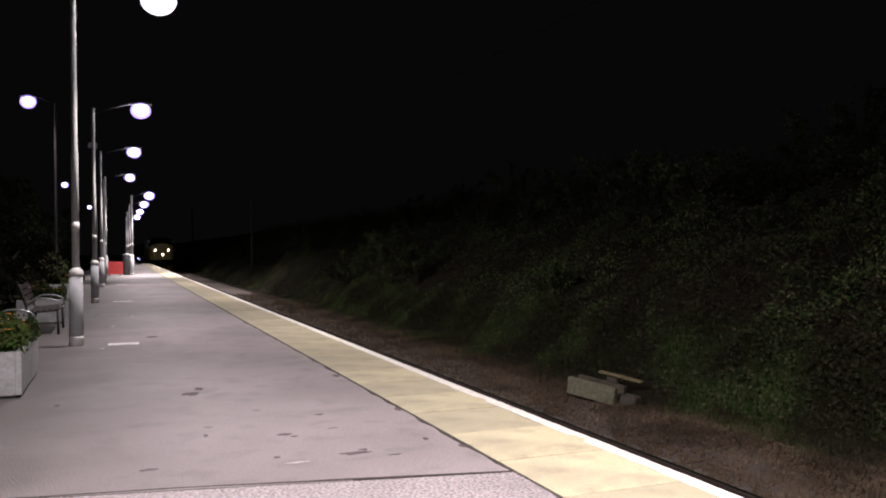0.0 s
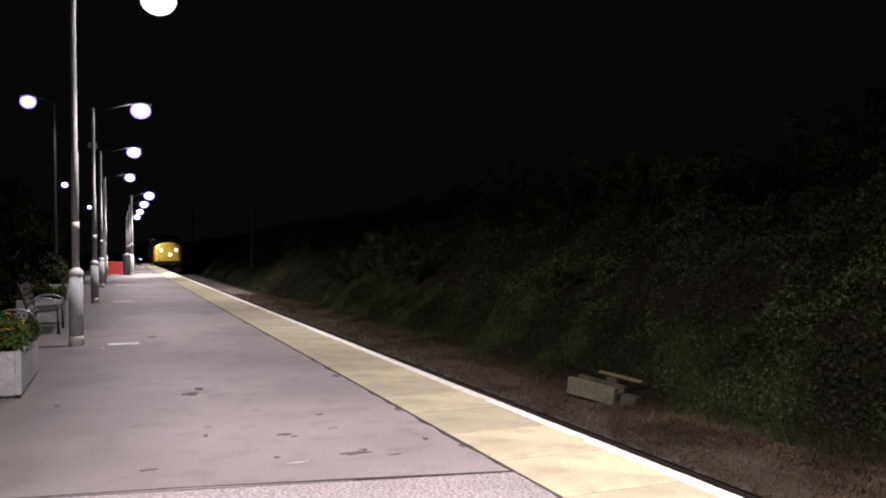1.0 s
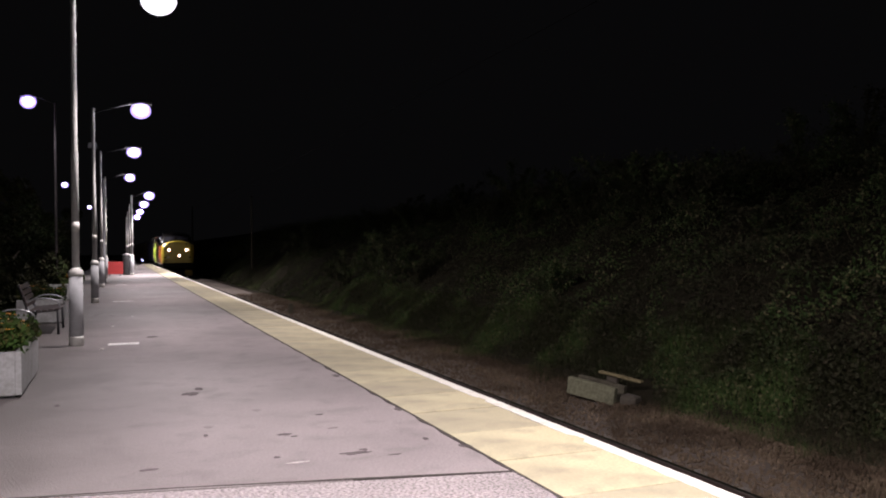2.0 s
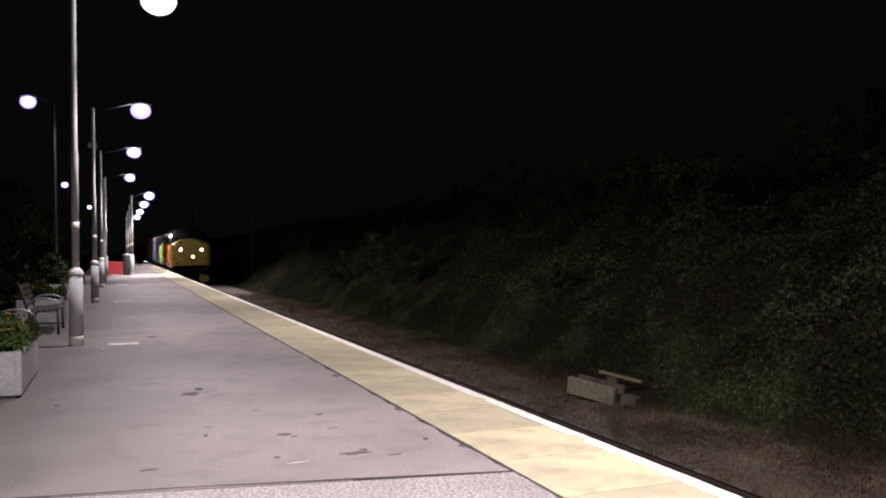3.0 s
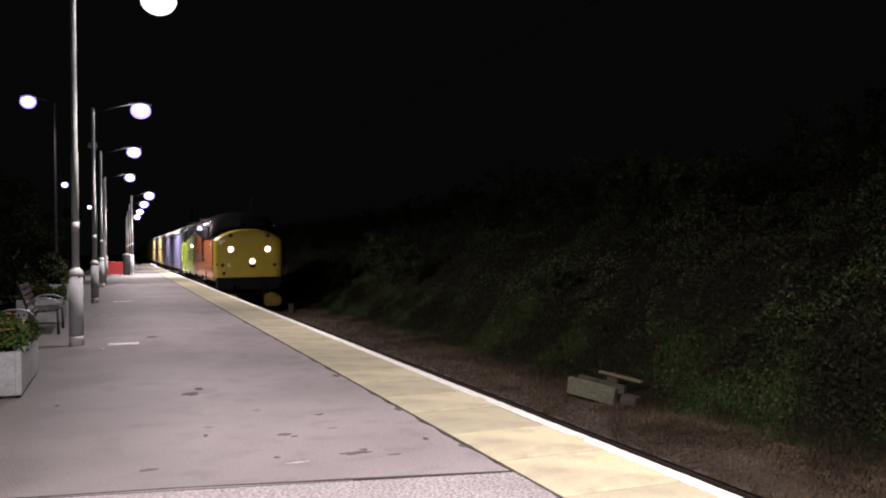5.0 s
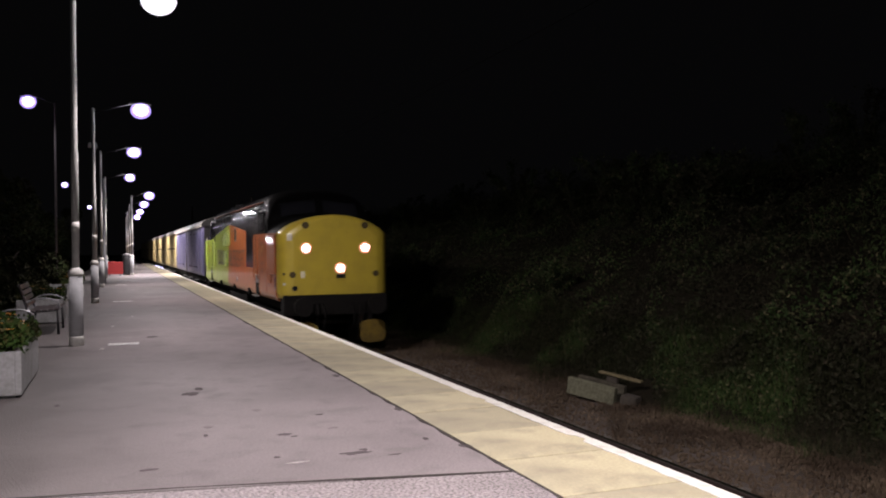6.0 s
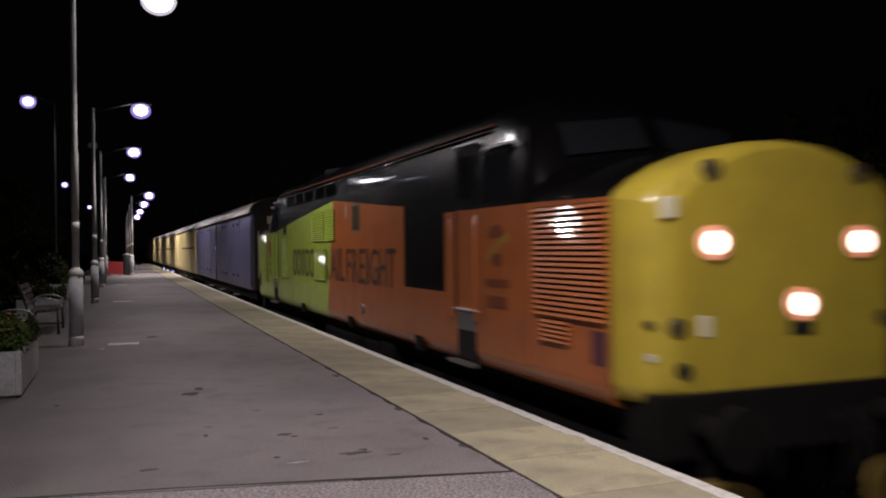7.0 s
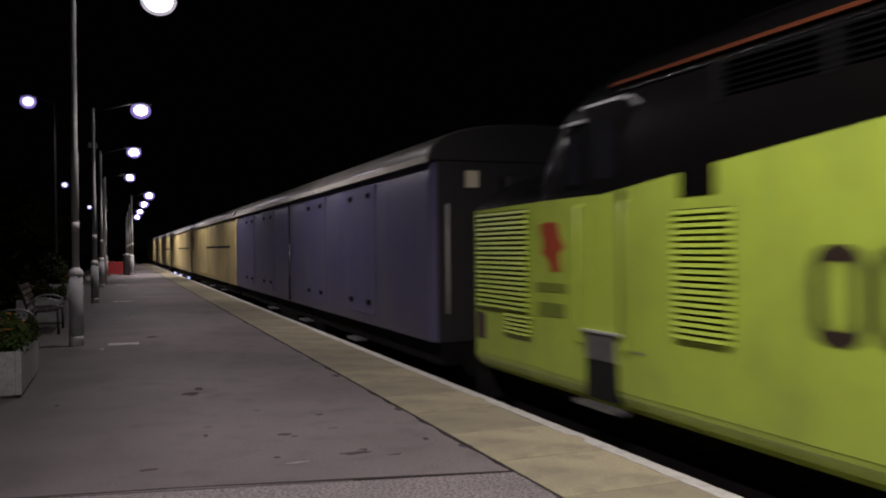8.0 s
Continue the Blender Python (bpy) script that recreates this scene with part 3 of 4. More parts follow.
def build_loco():
    L = LOCO_LEN
    loco = thing("diesel_locomotive", "orange, lime and black diesel locomotive with yellow nose, headlights lit", "locomotive", (TRACK_X, NOSE_START, CAR_Z))
    MOVING.append((loco, 0.0))
    cab = [(1.66, 1.33, 2.72, 3.12), (1.74, HALF, 2.9, 3.28), (1.98, HALF, 3.3, 3.6), (2.25, HALF, 3.4, 3.78), (2.7, HALF, 3.45, 3.87)]
    rings = [body_ring(u, h, 1.06, sh, tp) for u, h, sh, tp in cab] + [body_ring(L - u, h, 1.06, sh, tp) for u, h, sh, tp in reversed(cab)]
    body = part("body", sharp(loft(rings)), LOCO_BLACK, loco, "black painted body and roof")
    for front in (True, False):
        def U(u):
            return u if front else L - u
        way = -1 if front else 1
        col = LOCO_ORANGE if front else LOCO_LIME
        # the two ends differ a little in where paint, doors and intakes stand
        rim, g0, g1, low0, low1, d0, d1 = (0.42, 0.44, 1.62, 1.03, 1.5, 2.95, 3.5) if front else (0.2, 0.27, 1.4, 0.94, 1.46, 2.44, 2.95)
        w1 = min(2.72, d0 - 0.08)
        nr = [(-0.01, 1.0, 1.2, 2.52, 3.02), (0.03, 1.16, 1.16, 2.58, 3.08), (0.11, 1.27, 1.13, 2.62, 3.1), (rim - 0.04, 1.328, 1.12, 2.645, 3.1), (rim + 0.01, 1.334, 1.12, 2.65, 3.1)]
        cap = part("nose_front", loft([body_ring(U(u), h, b, sh, tp, tuck=0.02, flat=1.26, square=0.95, arch=1.55) for u, h, b, sh, tp in nr]), LOCO_YELLOW, loco, "rounded yellow nose front")
        nose = part("nose", sharp(loft([body_ring(U(rim), 1.338, 1.06, 2.665, 3.115, square=0.95, arch=1.55), body_ring(U(1.68), 1.34, 1.06, 2.68, 3.14, square=0.95, arch=1.55)])), LOCO_BLACK, loco, "black nose top")
        for sx in (-1, 1):
            x = sx * 1.344
            part("nose_side", prism([(U(rim), 1.2), (U(1.7), 1.2), (U(1.7), 2.68), (U(rim), 2.66)], x - sx * 0.02, x + sx * 0.004), col, nose)
            xg = x + sx * 0.004
            skirt(*sorted((U(rim), U(3.5))), sx, col, nose)
            grille("nose_grille", nose, *sorted((U(g0), U(g1))), 1.68, 2.63, 20, SLAT_ORANGE if front else SLAT_LIME, xg)
            grille("nose_grille", nose, *sorted((U(low0), U(low1))), 1.46, 1.66, 5, SLAT_ORANGE if front else SLAT_LIME, xg)
            part("warning_plate", prism([(U(rim + 0.04), 1.35), (U(rim + 0.24), 1.35), (U(rim + 0.24), 1.62), (U(rim + 0.04), 1.62)], xg - sx * 0.004, xg + sx * 0.004), EMBLEM_DARK, nose, "small dark purple plate")
        # lamps and fittings on the nose front
        if front:
            for hx, hz, hr in ((-0.715, 2.3, 0.088), (0.715, 2.3, 0.088), (0.11, 1.82, 0.088)):
                # the ring glows to paint the warm halo round the lens
                ring = part("headlight", tube((hx, 0.12, hz), (hx, -0.035, hz), hr + 0.06, hr + 0.045, 20), HEADLIGHT_HALO, cap, "lit round headlight with a painted warm halo ring")
                part("lens", tube((hx, -0.03, hz), (hx, -0.055, hz), hr, hr * 0.9, 20), HEADLIGHT, ring, "glowing warm white lens")
            fittings = [("marker_disc", -0.72, 2.84, 0.09, 0.09, GREY_GLASS), ("marker_disc", 0.72, 2.84, 0.09, 0.09, GREY_GLASS), ("label_plate", -1.1, 2.56, 0.06, 0.08, CREAM),
                        ("socket", -1.03, 1.68, 0.08, 0.09, GREY_GLASS), ("socket", -1.22, 1.7, 0.04, 0.06, GREY_GLASS), ("label_plate", -0.79, 1.68, 0.05, 0.08, CREAM),
                        ("socket", 0.98, 1.68, 0.08, 0.09, GREY_GLASS), ("lamp_bracket", 0.12, 1.63, 0.11, 0.05, GRILLE_DARK), ("label_plate", -1.18, 1.46, 0.06, 0.03, POST_WHITE), ("socket", -0.98, 1.36, 0.07, 0.03, GRILLE_DARK)]
            for nm, fx, fz, w, h, mt in fittings:
                depth = 0.1 if abs(fx) > 1.15 else 0.03
                bm = bmesh.new()
                if nm in ("marker_disc", "socket"):
                    add_tube(bm, (fx, 0.12, fz), (fx, depth - 0.05, fz), w, w * 0.92, 18)
                else:
                    add_box(bm, fx - w, fx + w, depth - 0.05, 0.12, fz - h, fz + h, 0.01)
                part(nm, bm, mt, cap)
        part("buffer_beam", box(-1.25, 1.25, *sorted((U(-0.06), U(0.35))), 0.72, 1.2, 0.02), UNDER, loco)
        for sx in (-1, 1):
            bm = bmesh.new()
            add_tube(bm, (sx * 0.87, U(0.0), 0.95), (sx * 0.87, U(-0.42), 0.95), 0.1, n=14)
            add_tube(bm, (sx * 0.87, U(-0.42), 0.95), (sx * 0.87, U(-0.52), 0.95), 0.22, n=22)
            part("buffer", bm, UNDER, loco)
            bm = bmesh.new()
            near, far = [], []
            for k in range(20):
                t = 2 * math.pi * k / 20
                px = 0.86 + 0.35 * math.copysign(abs(math.cos(t)) ** 0.55, math.cos(t))
                pz = 0.31 + 0.27 * math.copysign(abs(math.sin(t)) ** 0.55, math.sin(t))
                pu = -0.3 + 0.25 * (px - 0.5) / 0.7 + 0.05 * abs(pz - 0.3)
                near.append(bm.verts.new((sx * px, U(pu), pz)))
                far.append(bm.verts.new((sx * px, U(pu + 0.05), pz)))
            bm.faces.new(near)
            bm.faces.new(far[::-1])
            for k in range(20):
                bm.faces.new((near[k], far[k], far[(k + 1) % 20], near[(k + 1) % 20]))
            bmesh.ops.recalc_face_normals(bm, faces=bm.faces)
            part("plough_bracket", box(sx * 0.8 - 0.05, sx * 0.8 + 0.05, *sorted((U(0.3), U(-0.1))), 0.3, 0.8), UNDER, loco)
            part("snowplough", bm, PLOUGH, loco, "yellow plough plate")
            for k, hx in enumerate((0.35, 0.5, 0.62)):
                part("brake_hose", swept([(sx * hx + 0.05 * math.sin(k + 3 * q), U(-0.1 - 0.1 * math.sin(math.pi * q)), 1.0 - 0.62 * q) for q in (0, 0.17, 0.33, 0.5, 0.67, 0.83, 1)], 0.022, 6), UNDER, loco)
            # windscreen, side windows, door, rails
            bm = bmesh.new()
            p = [(sx * 0.1, U(1.72), 3.2), (sx * 0.98, U(1.72), 3.1), (sx * 0.98, U(1.92), 3.42), (sx * 0.1, U(1.94), 3.52)]
            f = bm.faces.new([bm.verts.new((a, b + way * 0.06, c + 0.02)) for a, b, c in p])
            part("windscreen", bm, GLASS, loco)
            x = sx * HALF
            w = part("cab_window", prism([(U(2.1), 2.78), (U(w1), 2.78), (U(w1), 3.2), (U(2.18), 3.2)], x - sx * 0.04, x + sx * 0.004), GLASS, loco)
            part("window_frame", prism([(U(2.06), 2.74), (U(w1 + 0.04), 2.74), (U(w1 + 0.04), 3.24), (U(2.14), 3.24)], x - sx * 0.04, x + sx * 0.002), RADIATOR, w, "dull metal frame")
            door = part("cab_door", prism([(U(d0), 1.62), (U(d1), 1.62), (U(d1), 3.36), (U(d0), 3.36)], x - sx * 0.1, x + sx * 0.003), LOCO_BLACK, loco)
            # the door leaf stands in its recess, turned a little to the nose
            turn = 0.035
            bm = bmesh.new()
            lo, hi = d0 + 0.03, d1 - 0.04
            q = [(x + sx * (0.01 - turn), lo), (x + sx * 0.012, hi), (x - sx * 0.06, hi), (x - sx * 0.06, lo)]
            r0, r1 = [[bm.verts.new((px, U(pu), pz)) for px, pu in q] for pz in (1.62, 2.69)]
            bm.faces.new(r0)
            bm.faces.new(r1)
            for k in range(4):
                bm.faces.new((r0[k], r0[(k + 1) % 4], r1[(k + 1) % 4], r1[k]))
            bmesh.ops.recalc_face_normals(bm, faces=bm.faces)
            part("door_panel", bm, col, door)
            # strip standing proud, its near-black colour painting the recess's shade
            part("door_post", box(*sorted((x - sx * 0.04, x + sx * 0.012)), *sorted((U(d1 - 0.035), U(d1 + 0.03))), 1.62, 2.69), GRILLE_DARK, door, "near-black strip painting the shade beside the door")
            part("door_window", prism([(U(d0 + 0.1), 2.8), (U(d1 - 0.1), 2.8), (U(d1 - 0.1), 3.25), (U(d0 + 0.1), 3.25)], x - sx * 0.05, x + sx * 0.008), GLASS, door)
            part("step_plate", prism([(U(d0), 1.4), (U(d1 - 0.08), 1.4), (U(d1 - 0.08), 1.61), (U(d0), 1.61)], x - sx * 0.05, x + sx * 0.02), BARE, loco, "bare metal step plate")
            part("sill", box(*sorted((x, x + sx * 0.035)), *sorted((U(d0 - 0.04), U(d1))), 1.61, 1.628), CHROME, door, "bright worn door sill")
            # no hollow here: the step recess's shade is painted on a flat panel
            part("step_recess", prism([(U(d0), 1.1), (U(d1 - 0.06), 1.1), (U(d1 - 0.06), 1.4), (U(d0), 1.4)], x - sx * 0.05, x + sx * 0.014), GRILLE_DARK, loco, "near-black panel painting the shade of the step recess")
            part("rain_strip", box(*sorted((x - sx * 0.06, x + sx * 0.012)), *sorted((U(2.1), U(w1 + 0.03))), 3.27, 3.295), CHROME, loco, "bright rain strip")
            part("rain_strip", box(*sorted((x - sx * 0.08, x + sx * 0.012)), *sorted((U(d0 - 0.02), U(d1 + 0.02))), 3.37, 3.395), CHROME, loco, "bright rain strip")
            part("step", box(*sorted((x, x + sx * 0.1)), *sorted((U(d0 - 0.05), U(d1 + 0.05))), 1.04, 1.07), BARE, loco, "worn metal footstep")
            for uh in (d0 - 0.07, d1 + 0.07):
                part("handrail", swept([(x, U(uh), 1.5), (x + sx * 0.05, U(uh), 1.53), (x + sx * 0.05, U(uh), 2.59), (x, U(uh), 2.62)], 0.012, 8), col, loco)
    for sx in (-1, 1):
        x = sx * HALF
        a, b = x - sx * 0.01, x + sx * 0.006
        part("orange_panel", prism([(1.7, 1.2), (9.62, 1.2), (9.16, 3.11), (5.32, 2.82), (5.32, 1.78), (3.84, 1.78), (3.84, 2.68), (1.7, 2.68)], a, b), LOCO_ORANGE, loco, "orange painted side panel")
        part("lime_panel", prism([(9.62, 1.2), (15.8, 1.2), (15.8, 2.68), (14.8, 2.68), (13.47, 2.8), (12.23, 2.9), (9.16, 3.11)], a, b), LOCO_LIME, loco, "lime green painted side panel")
        skirt(3.5, 9.64, sx, LOCO_ORANGE, loco)
        skirt(9.64, L - 3.5, sx, LOCO_LIME, loco)
        w = part("side_window", prism([(7.46, 2.57), (7.88, 2.57), (7.88, 2.95), (7.46, 2.95)], a, x + sx * 0.014), GREY_GLASS, loco)
        part("window_frame", prism([(7.43, 2.54), (7.91, 2.54), (7.91, 2.98), (7.43, 2.98)], a, x + sx * 0.01), BARE, w, "dull metal frame")
        part("slot", prism([(13.5, 2.6), (13.85, 2.6), (13.85, 2.96), (13.5, 2.96)], a, x + sx * 0.012), LOCO_BLACK, loco)
        grille("side_grille", loco, 9.05, 9.72, 2.42, 2.96, 14, SLAT_LIME, b)
        grille("side_grille", loco, 9.82, 10.8, 2.42, 2.96, 14, SLAT_LIME, b)
        grille("side_grille", loco, 9.68, 10.6, 1.71, 2.24, 14, SLAT_LIME, b)
        grille("side_grille", loco, 13.36, 13.9, 1.66, 2.52, 20, SLAT_LIME, b)
        # roof-side radiator louvres in five bays
        for k in range(5):
            u0 = 8.95 + 0.92 * k
            grille("radiator_louvre", loco, u0, u0 + 0.82, 3.2, 3.43, 6, RADIATOR, x - sx * 0.045)
        for k in range(6):
            part("louvre_post", box(*sorted((x - sx * 0.08, x - sx * 0.005)), 8.88 + 0.92 * k, 8.93 + 0.92 * k, 3.18, 3.45), POST_BLACK, loco, "worn bare metal post")
        # the first word as plain rounded shapes, then the two plain words
        face = sorted((b - sx * 0.001, x + sx * 0.0095))
        for k, (u1, u0) in enumerate(((12.72, 12.36), (12.3, 11.94), (11.87, 11.6), (11.52, 11.14), (11.06, 10.69))):
            part("letter_bar", ring_mark(*face, u0, u1, 1.74, 2.28, 0.085), LETTER, loco, "plain dark rounded shape")
        for ch, u1, u0 in (("R", 9.88, 9.48), ("A", 9.38, 8.93), ("I", 8.86, 8.76), ("L", 8.68, 8.42), ("F", 8.27, 7.99), ("R", 7.91, 7.56), ("E", 7.5, 7.18), ("I", 7.09, 6.98), ("G", 6.89, 6.49), ("H", 6.42, 6.08), ("T", 6.02, 5.66)):
            part("letter", letter(ch, face, u0, u1, 1.74, 2.28, sx), LETTER, loco, "dark painted capital letter")
        f0, f1 = sorted((b - sx * 0.002, b + sx * 0.004))
        for uc, bars in ((2.43, FADED_ORANGE), (L - 1.86, FADED_LIME)):
            if bars is FADED_ORANGE:
                arc = [math.pi * k / 9 for k in range(10)]
                part("emblem", prism([(uc + 0.2 * math.cos(t), 2.37 + 0.14 * math.sin(t)) for t in arc], f0, f1), bars, loco, "faded rounded emblem")
                part("emblem", prism([(uc + 0.14 * math.cos(t), 2.22 - 0.13 * math.sin(t)) for t in arc], f0, f1), bars, loco, "faded rounded emblem")
                part("emblem_stroke", prism([(uc + 0.27, 2.17), (uc + 0.24, 2.13), (uc - 0.12, 2.31), (uc - 0.3, 2.34), (uc - 0.2, 2.42), (uc - 0.08, 2.38)], f0, f1 + 0.001 * (sx > 0)), EMBLEM_LIME, loco, "yellow slanting stroke")
            else:
                pts = [(uc + 0.17 + 0.03 * math.sin(9 * t), 2.08 + 0.42 * t) for t in (0.35, 0.5, 0.65, 0.8, 0.93)] + [(uc + 0.05, 2.5), (uc - 0.12, 2.48), (uc - 0.16, 2.36), (uc - 0.24, 2.28), (uc - 0.14, 2.22), (uc - 0.17, 2.07), (uc - 0.02, 2.06), (uc + 0.06, 2.17)]
                part("emblem", prism(pts, f0, f1), EMBLEM_RED, loco, "faded red rounded emblem")
            part("emblem_bar", box(f0, f1, uc - 0.27, uc + 0.27, 1.89, 1.97), bars, loco)
            part("emblem_bar", box(f0, f1, uc - 0.23, uc + 0.23, 1.68, 1.8), bars, loco)
        part("label_plate", box(f0, f1, 8.14, 8.36, 2.77, 2.95), FADED_PLATE, loco, "faded square plate")
        for uu, zz in ((11.7, 2.62), (10.9, 1.5), (8.2, 1.5), (6.2, 1.42), (14.3, 1.5), (4.5, 1.45)):
            part("latch", box(f0, f1 + 0.01 * (sx > 0), uu, uu + 0.12, zz, zz + 0.02), BARE, loco, "small bright metal latch")
        part("cantrail_stripe", prism([(2.7, 3.51), (L - 2.7, 3.51), (L - 2.7, 3.535), (2.7, 3.535)], x - sx * 0.16, x - sx * 0.085), STRIPE, loco, "thin orange stripe")
        part("gutter", tube((x - sx * 0.09, 2.7, 3.46), (x - sx * 0.09, L - 2.7, 3.46), 0.014, n=8), LOCO_BLACK, loco)
        for uu, zz in ((4.6, 1.12), (7.9, 1.12), (11.6, 1.12)):
            part("jacking_bracket", box(*sorted((x - sx * 0.05, x + sx * 0.03)), uu, uu + 0.26, zz - 0.1, zz + 0.08, 0.02), UNDER, loco)
        part("filler_cap", tube((b, 7.3, 1.36), (b + sx * 0.02, 7.3, 1.36), 0.08, n=14), BARE, loco)
    # roof details
    for uu, w in ((5.2, 0.7), (7.0, 0.5), (11.2, 1.1), (13.0, 1.1)):
        part("roof_hatch", box(-w / 2 - 0.1, w / 2 + 0.1, uu, uu + 1.1, 3.82, 3.9, 0.03), LOCO_BLACK, loco)
    part("roof_fan", tube((0, 12.2, 3.8), (0, 12.2, 3.93), 0.75, n=28), GRILLE_DARK, loco)
    part("exhaust", box(-0.2, 0.2, 8.3, 8.8, 3.8, 3.92, 0.02), UNDER, loco)
    part("underframe", box(-1.15, 1.15, 0.35, L - 0.35, 0.82, 1.1), UNDER, loco)
    part("fuel_tank", box(-1.2, 1.2, 7.0, 10.5, 0.28, 0.9, 0.08), UNDER, loco)
    part("battery_box", box(-1.22, 1.22, 6.2, 6.9, 0.4, 0.95, 0.04), UNDER, loco)
    for c in (3.1, L - 3.1):
        bogie_at(loco, c, (-2.05, 0, 2.05), 2.6, 0.57)
    return loco


def build_coach(start, length, colour, label, van=False, lights=False):
    L = length
    coach = thing("railway_coach", label, "railway coach", (TRACK_X, NOSE_START + start, CAR_Z), "coaches of the train")
    MOVING.append((coach, start))
    H = 1.41
    top = 3.36
    part("body", sharp(loft([body_ring(u, h, 1.16, top - 0.02, top, tuck=0.05, flat=1.3) for u, h in ((0.0, H - 0.05), (0.05, H), (L - 0.05, H), (L, H - 0.05))])), colour, coach)
    rr = []
    for u in (-0.02, L + 0.02):
        arc = [(-H - 0.02, top - 0.03)] + [(-(H + 0.02) * math.copysign(abs(math.cos(math.pi * i / 16)) ** 0.85, math.cos(math.pi * i / 16)), top + 0.42 * math.sin(math.pi * i / 16) ** 0.9) for i in range(17)] + [(H + 0.02, top - 0.03)]
        rr.append([(x, u, z) for x, z in arc])
    roof = part("roof", sharp(loft(rr)), COACH_ROOF, coach, "pale grey curved roof")
    # added black plates paint the shade on the grey roof's end faces
    for u in (-0.06, L + 0.03):
        part("roof_end", loft([[(x * 0.985, u, z - 0.01) for x, _, z in rr[0]], [(x * 0.985, u + 0.03, z - 0.01) for x, _, z in rr[0]]], False), COACH_END, roof, "black plate painting the shaded roof end")
    if not van:
        part("end_band", loft([[(x * 1.006, u, z + 0.012 * (z > top)) for x, _, z in body_ring(u, H, 1.15, top - 0.02, top + 0.42, tuck=0.05, flat=1.3)] for u in (L - 0.45, L + 0.02)]), COACH_END, coach, "black band round the coach end")
    for sx in (-1, 1):
        part("rain_gutter", box(*sorted((sx * (H + 0.005), sx * (H + 0.045))), 0.0, L, top - 0.07, top + 0.01), GUTTER, roof)
    for k in range(int(L / 2.4)):
        part("roof_vent", box(-0.14, 0.14, 1.4 + 2.4 * k, 1.75 + 2.4 * k, 3.76, 3.86, 0.03), COACH_ROOF, roof)
    for u, s in ((0, -1), (L, 1)):
        end = part("end_panel", box(-1.3, 1.3, *sorted((u, u + s * 0.03)), 1.16, 3.34), COACH_END, coach, "black end panel")
        part("gangway", box(-0.5, 0.5, *sorted((u, u + s * 0.22)), 1.16, 3.15, 0.05), COACH_END, coach)
        part("end_handrail", tube((-1.2, u + s * 0.08, 1.5), (-1.2, u + s * 0.08, 2.8), 0.018, n=8), POST_WHITE, end, "white handrail")
        part("lamp_plate", box(-0.95, -0.78, *sorted((u, u + s * 0.05)), 3.0, 3.2), CREAM, end, "small pale plate")
        for sx in (-1, 1):
            bm = bmesh.new()
            add_tube(bm, (sx * 0.87, u, 0.95), (sx * 0.87, u + s * 0.2, 0.95), 0.1, n=12)
            add_tube(bm, (sx * 0.87, u + s * 0.2, 0.95), (sx * 0.87, u + s * 0.25, 0.95), 0.22, n=16)
            part("buffer", bm, UNDER, coach)
    for sx in (-1, 1):
        x = sx * H
        if van:
            for u0 in (2.2, 5.3, 10.6, 13.6):
                dr = part("van_door", box(*sorted((x - sx * 0.02, x + sx * 0.012)), u0, u0 + 1.7, 1.32, 3.2, 0.006), colour, coach)
                for du in (0.25, 1.25):
                    for z in (1.5, 3.05):
                        part("hinge", box(*sorted((x, x + sx * 0.035)), u0 + du, u0 + du + 0.14, z - 0.035, z + 0.035), UNDER, dr)
            part("side_joint", box(*sorted((x - sx * 0.01, x + sx * 0.02)), 8.6, 8.68, 1.2, 3.3), UNDER, coach)
            part("grab_handle", tube((x + sx * 0.03, 8.5, 1.7), (x + sx * 0.03, 8.5, 2.4), 0.012, n=8), BARE, coach)
        else:
            part("side_slot", box(*sorted((x - sx * 0.01, x + sx * 0.014)), 1.2, 9.0, 2.34, 2.42), UNDER, coach, "long dark slot")
            for u0 in (L - 1.7,):
                dr = part("coach_door", box(*sorted((x - sx * 0.02, x + sx * 0.01)), u0, u0 + 0.78, 1.2, 3.15, 0.006), colour, coach)
                part("door_window", box(*sorted((x, x + sx * 0.014)), u0 + 0.16, u0 + 0.62, 2.3, 2.95), GLASS, dr)
            for k in range(4):
                part("side_panel", box(*sorted((x - sx * 0.02, x + sx * 0.008)), 2.4 + 3.1 * k, 2.4 + 3.1 * k + 2.9, 1.3, 3.2, 0.006), colour, coach)
        for u0 in (3.2, 7.0, 10.8):
            part("step_board", box(*sorted((x - sx * 0.15, x + sx * 0.02)), u0, u0 + 0.6, 0.86, 0.89), BARE, coach, "worn metal step board")
            part("step_bracket", box(*sorted((x - sx * 0.2, x - sx * 0.14)), u0 + 0.2, u0 + 0.4, 0.87, 1.2), UNDER, coach)
    part("underframe", box(-1.25, 1.25, 0.0, L, 0.88, 1.16), UNDER, coach)
    part("equipment_box", box(-1.25, 1.25, 6.2, 7.9, 0.35, 0.9, 0.04), UNDER, coach)
    part("equipment_box", box(-1.25, 1.25, 8.6, 10.6, 0.42, 0.9, 0.04), UNDER, coach)
    if lights:
        for u0 in (3.0, 9.0, 14.5):
            ln = part("inspection_lamp", box(-1.36, -1.22, u0, u0 + 0.3, 0.7, 0.88, 0.02), UNDER, coach, "lamp under the coach")
            part("lens", tube((-1.29, u0 - 0.03, 0.79), (-1.29, u0 - 0.002, 0.79), 0.06), TAIL_BLUE, ln, "lit bluish lens")
    for c in (2.7, L - 2.7):
        bogie_at(coach, c, (-1.3, 1.3), 1.8, 0.46)
    return coach


loco = build_loco()
build_coach(18.55, 17.3, BLUE, "dull blue railway van with black ends and grey roof", van=True)
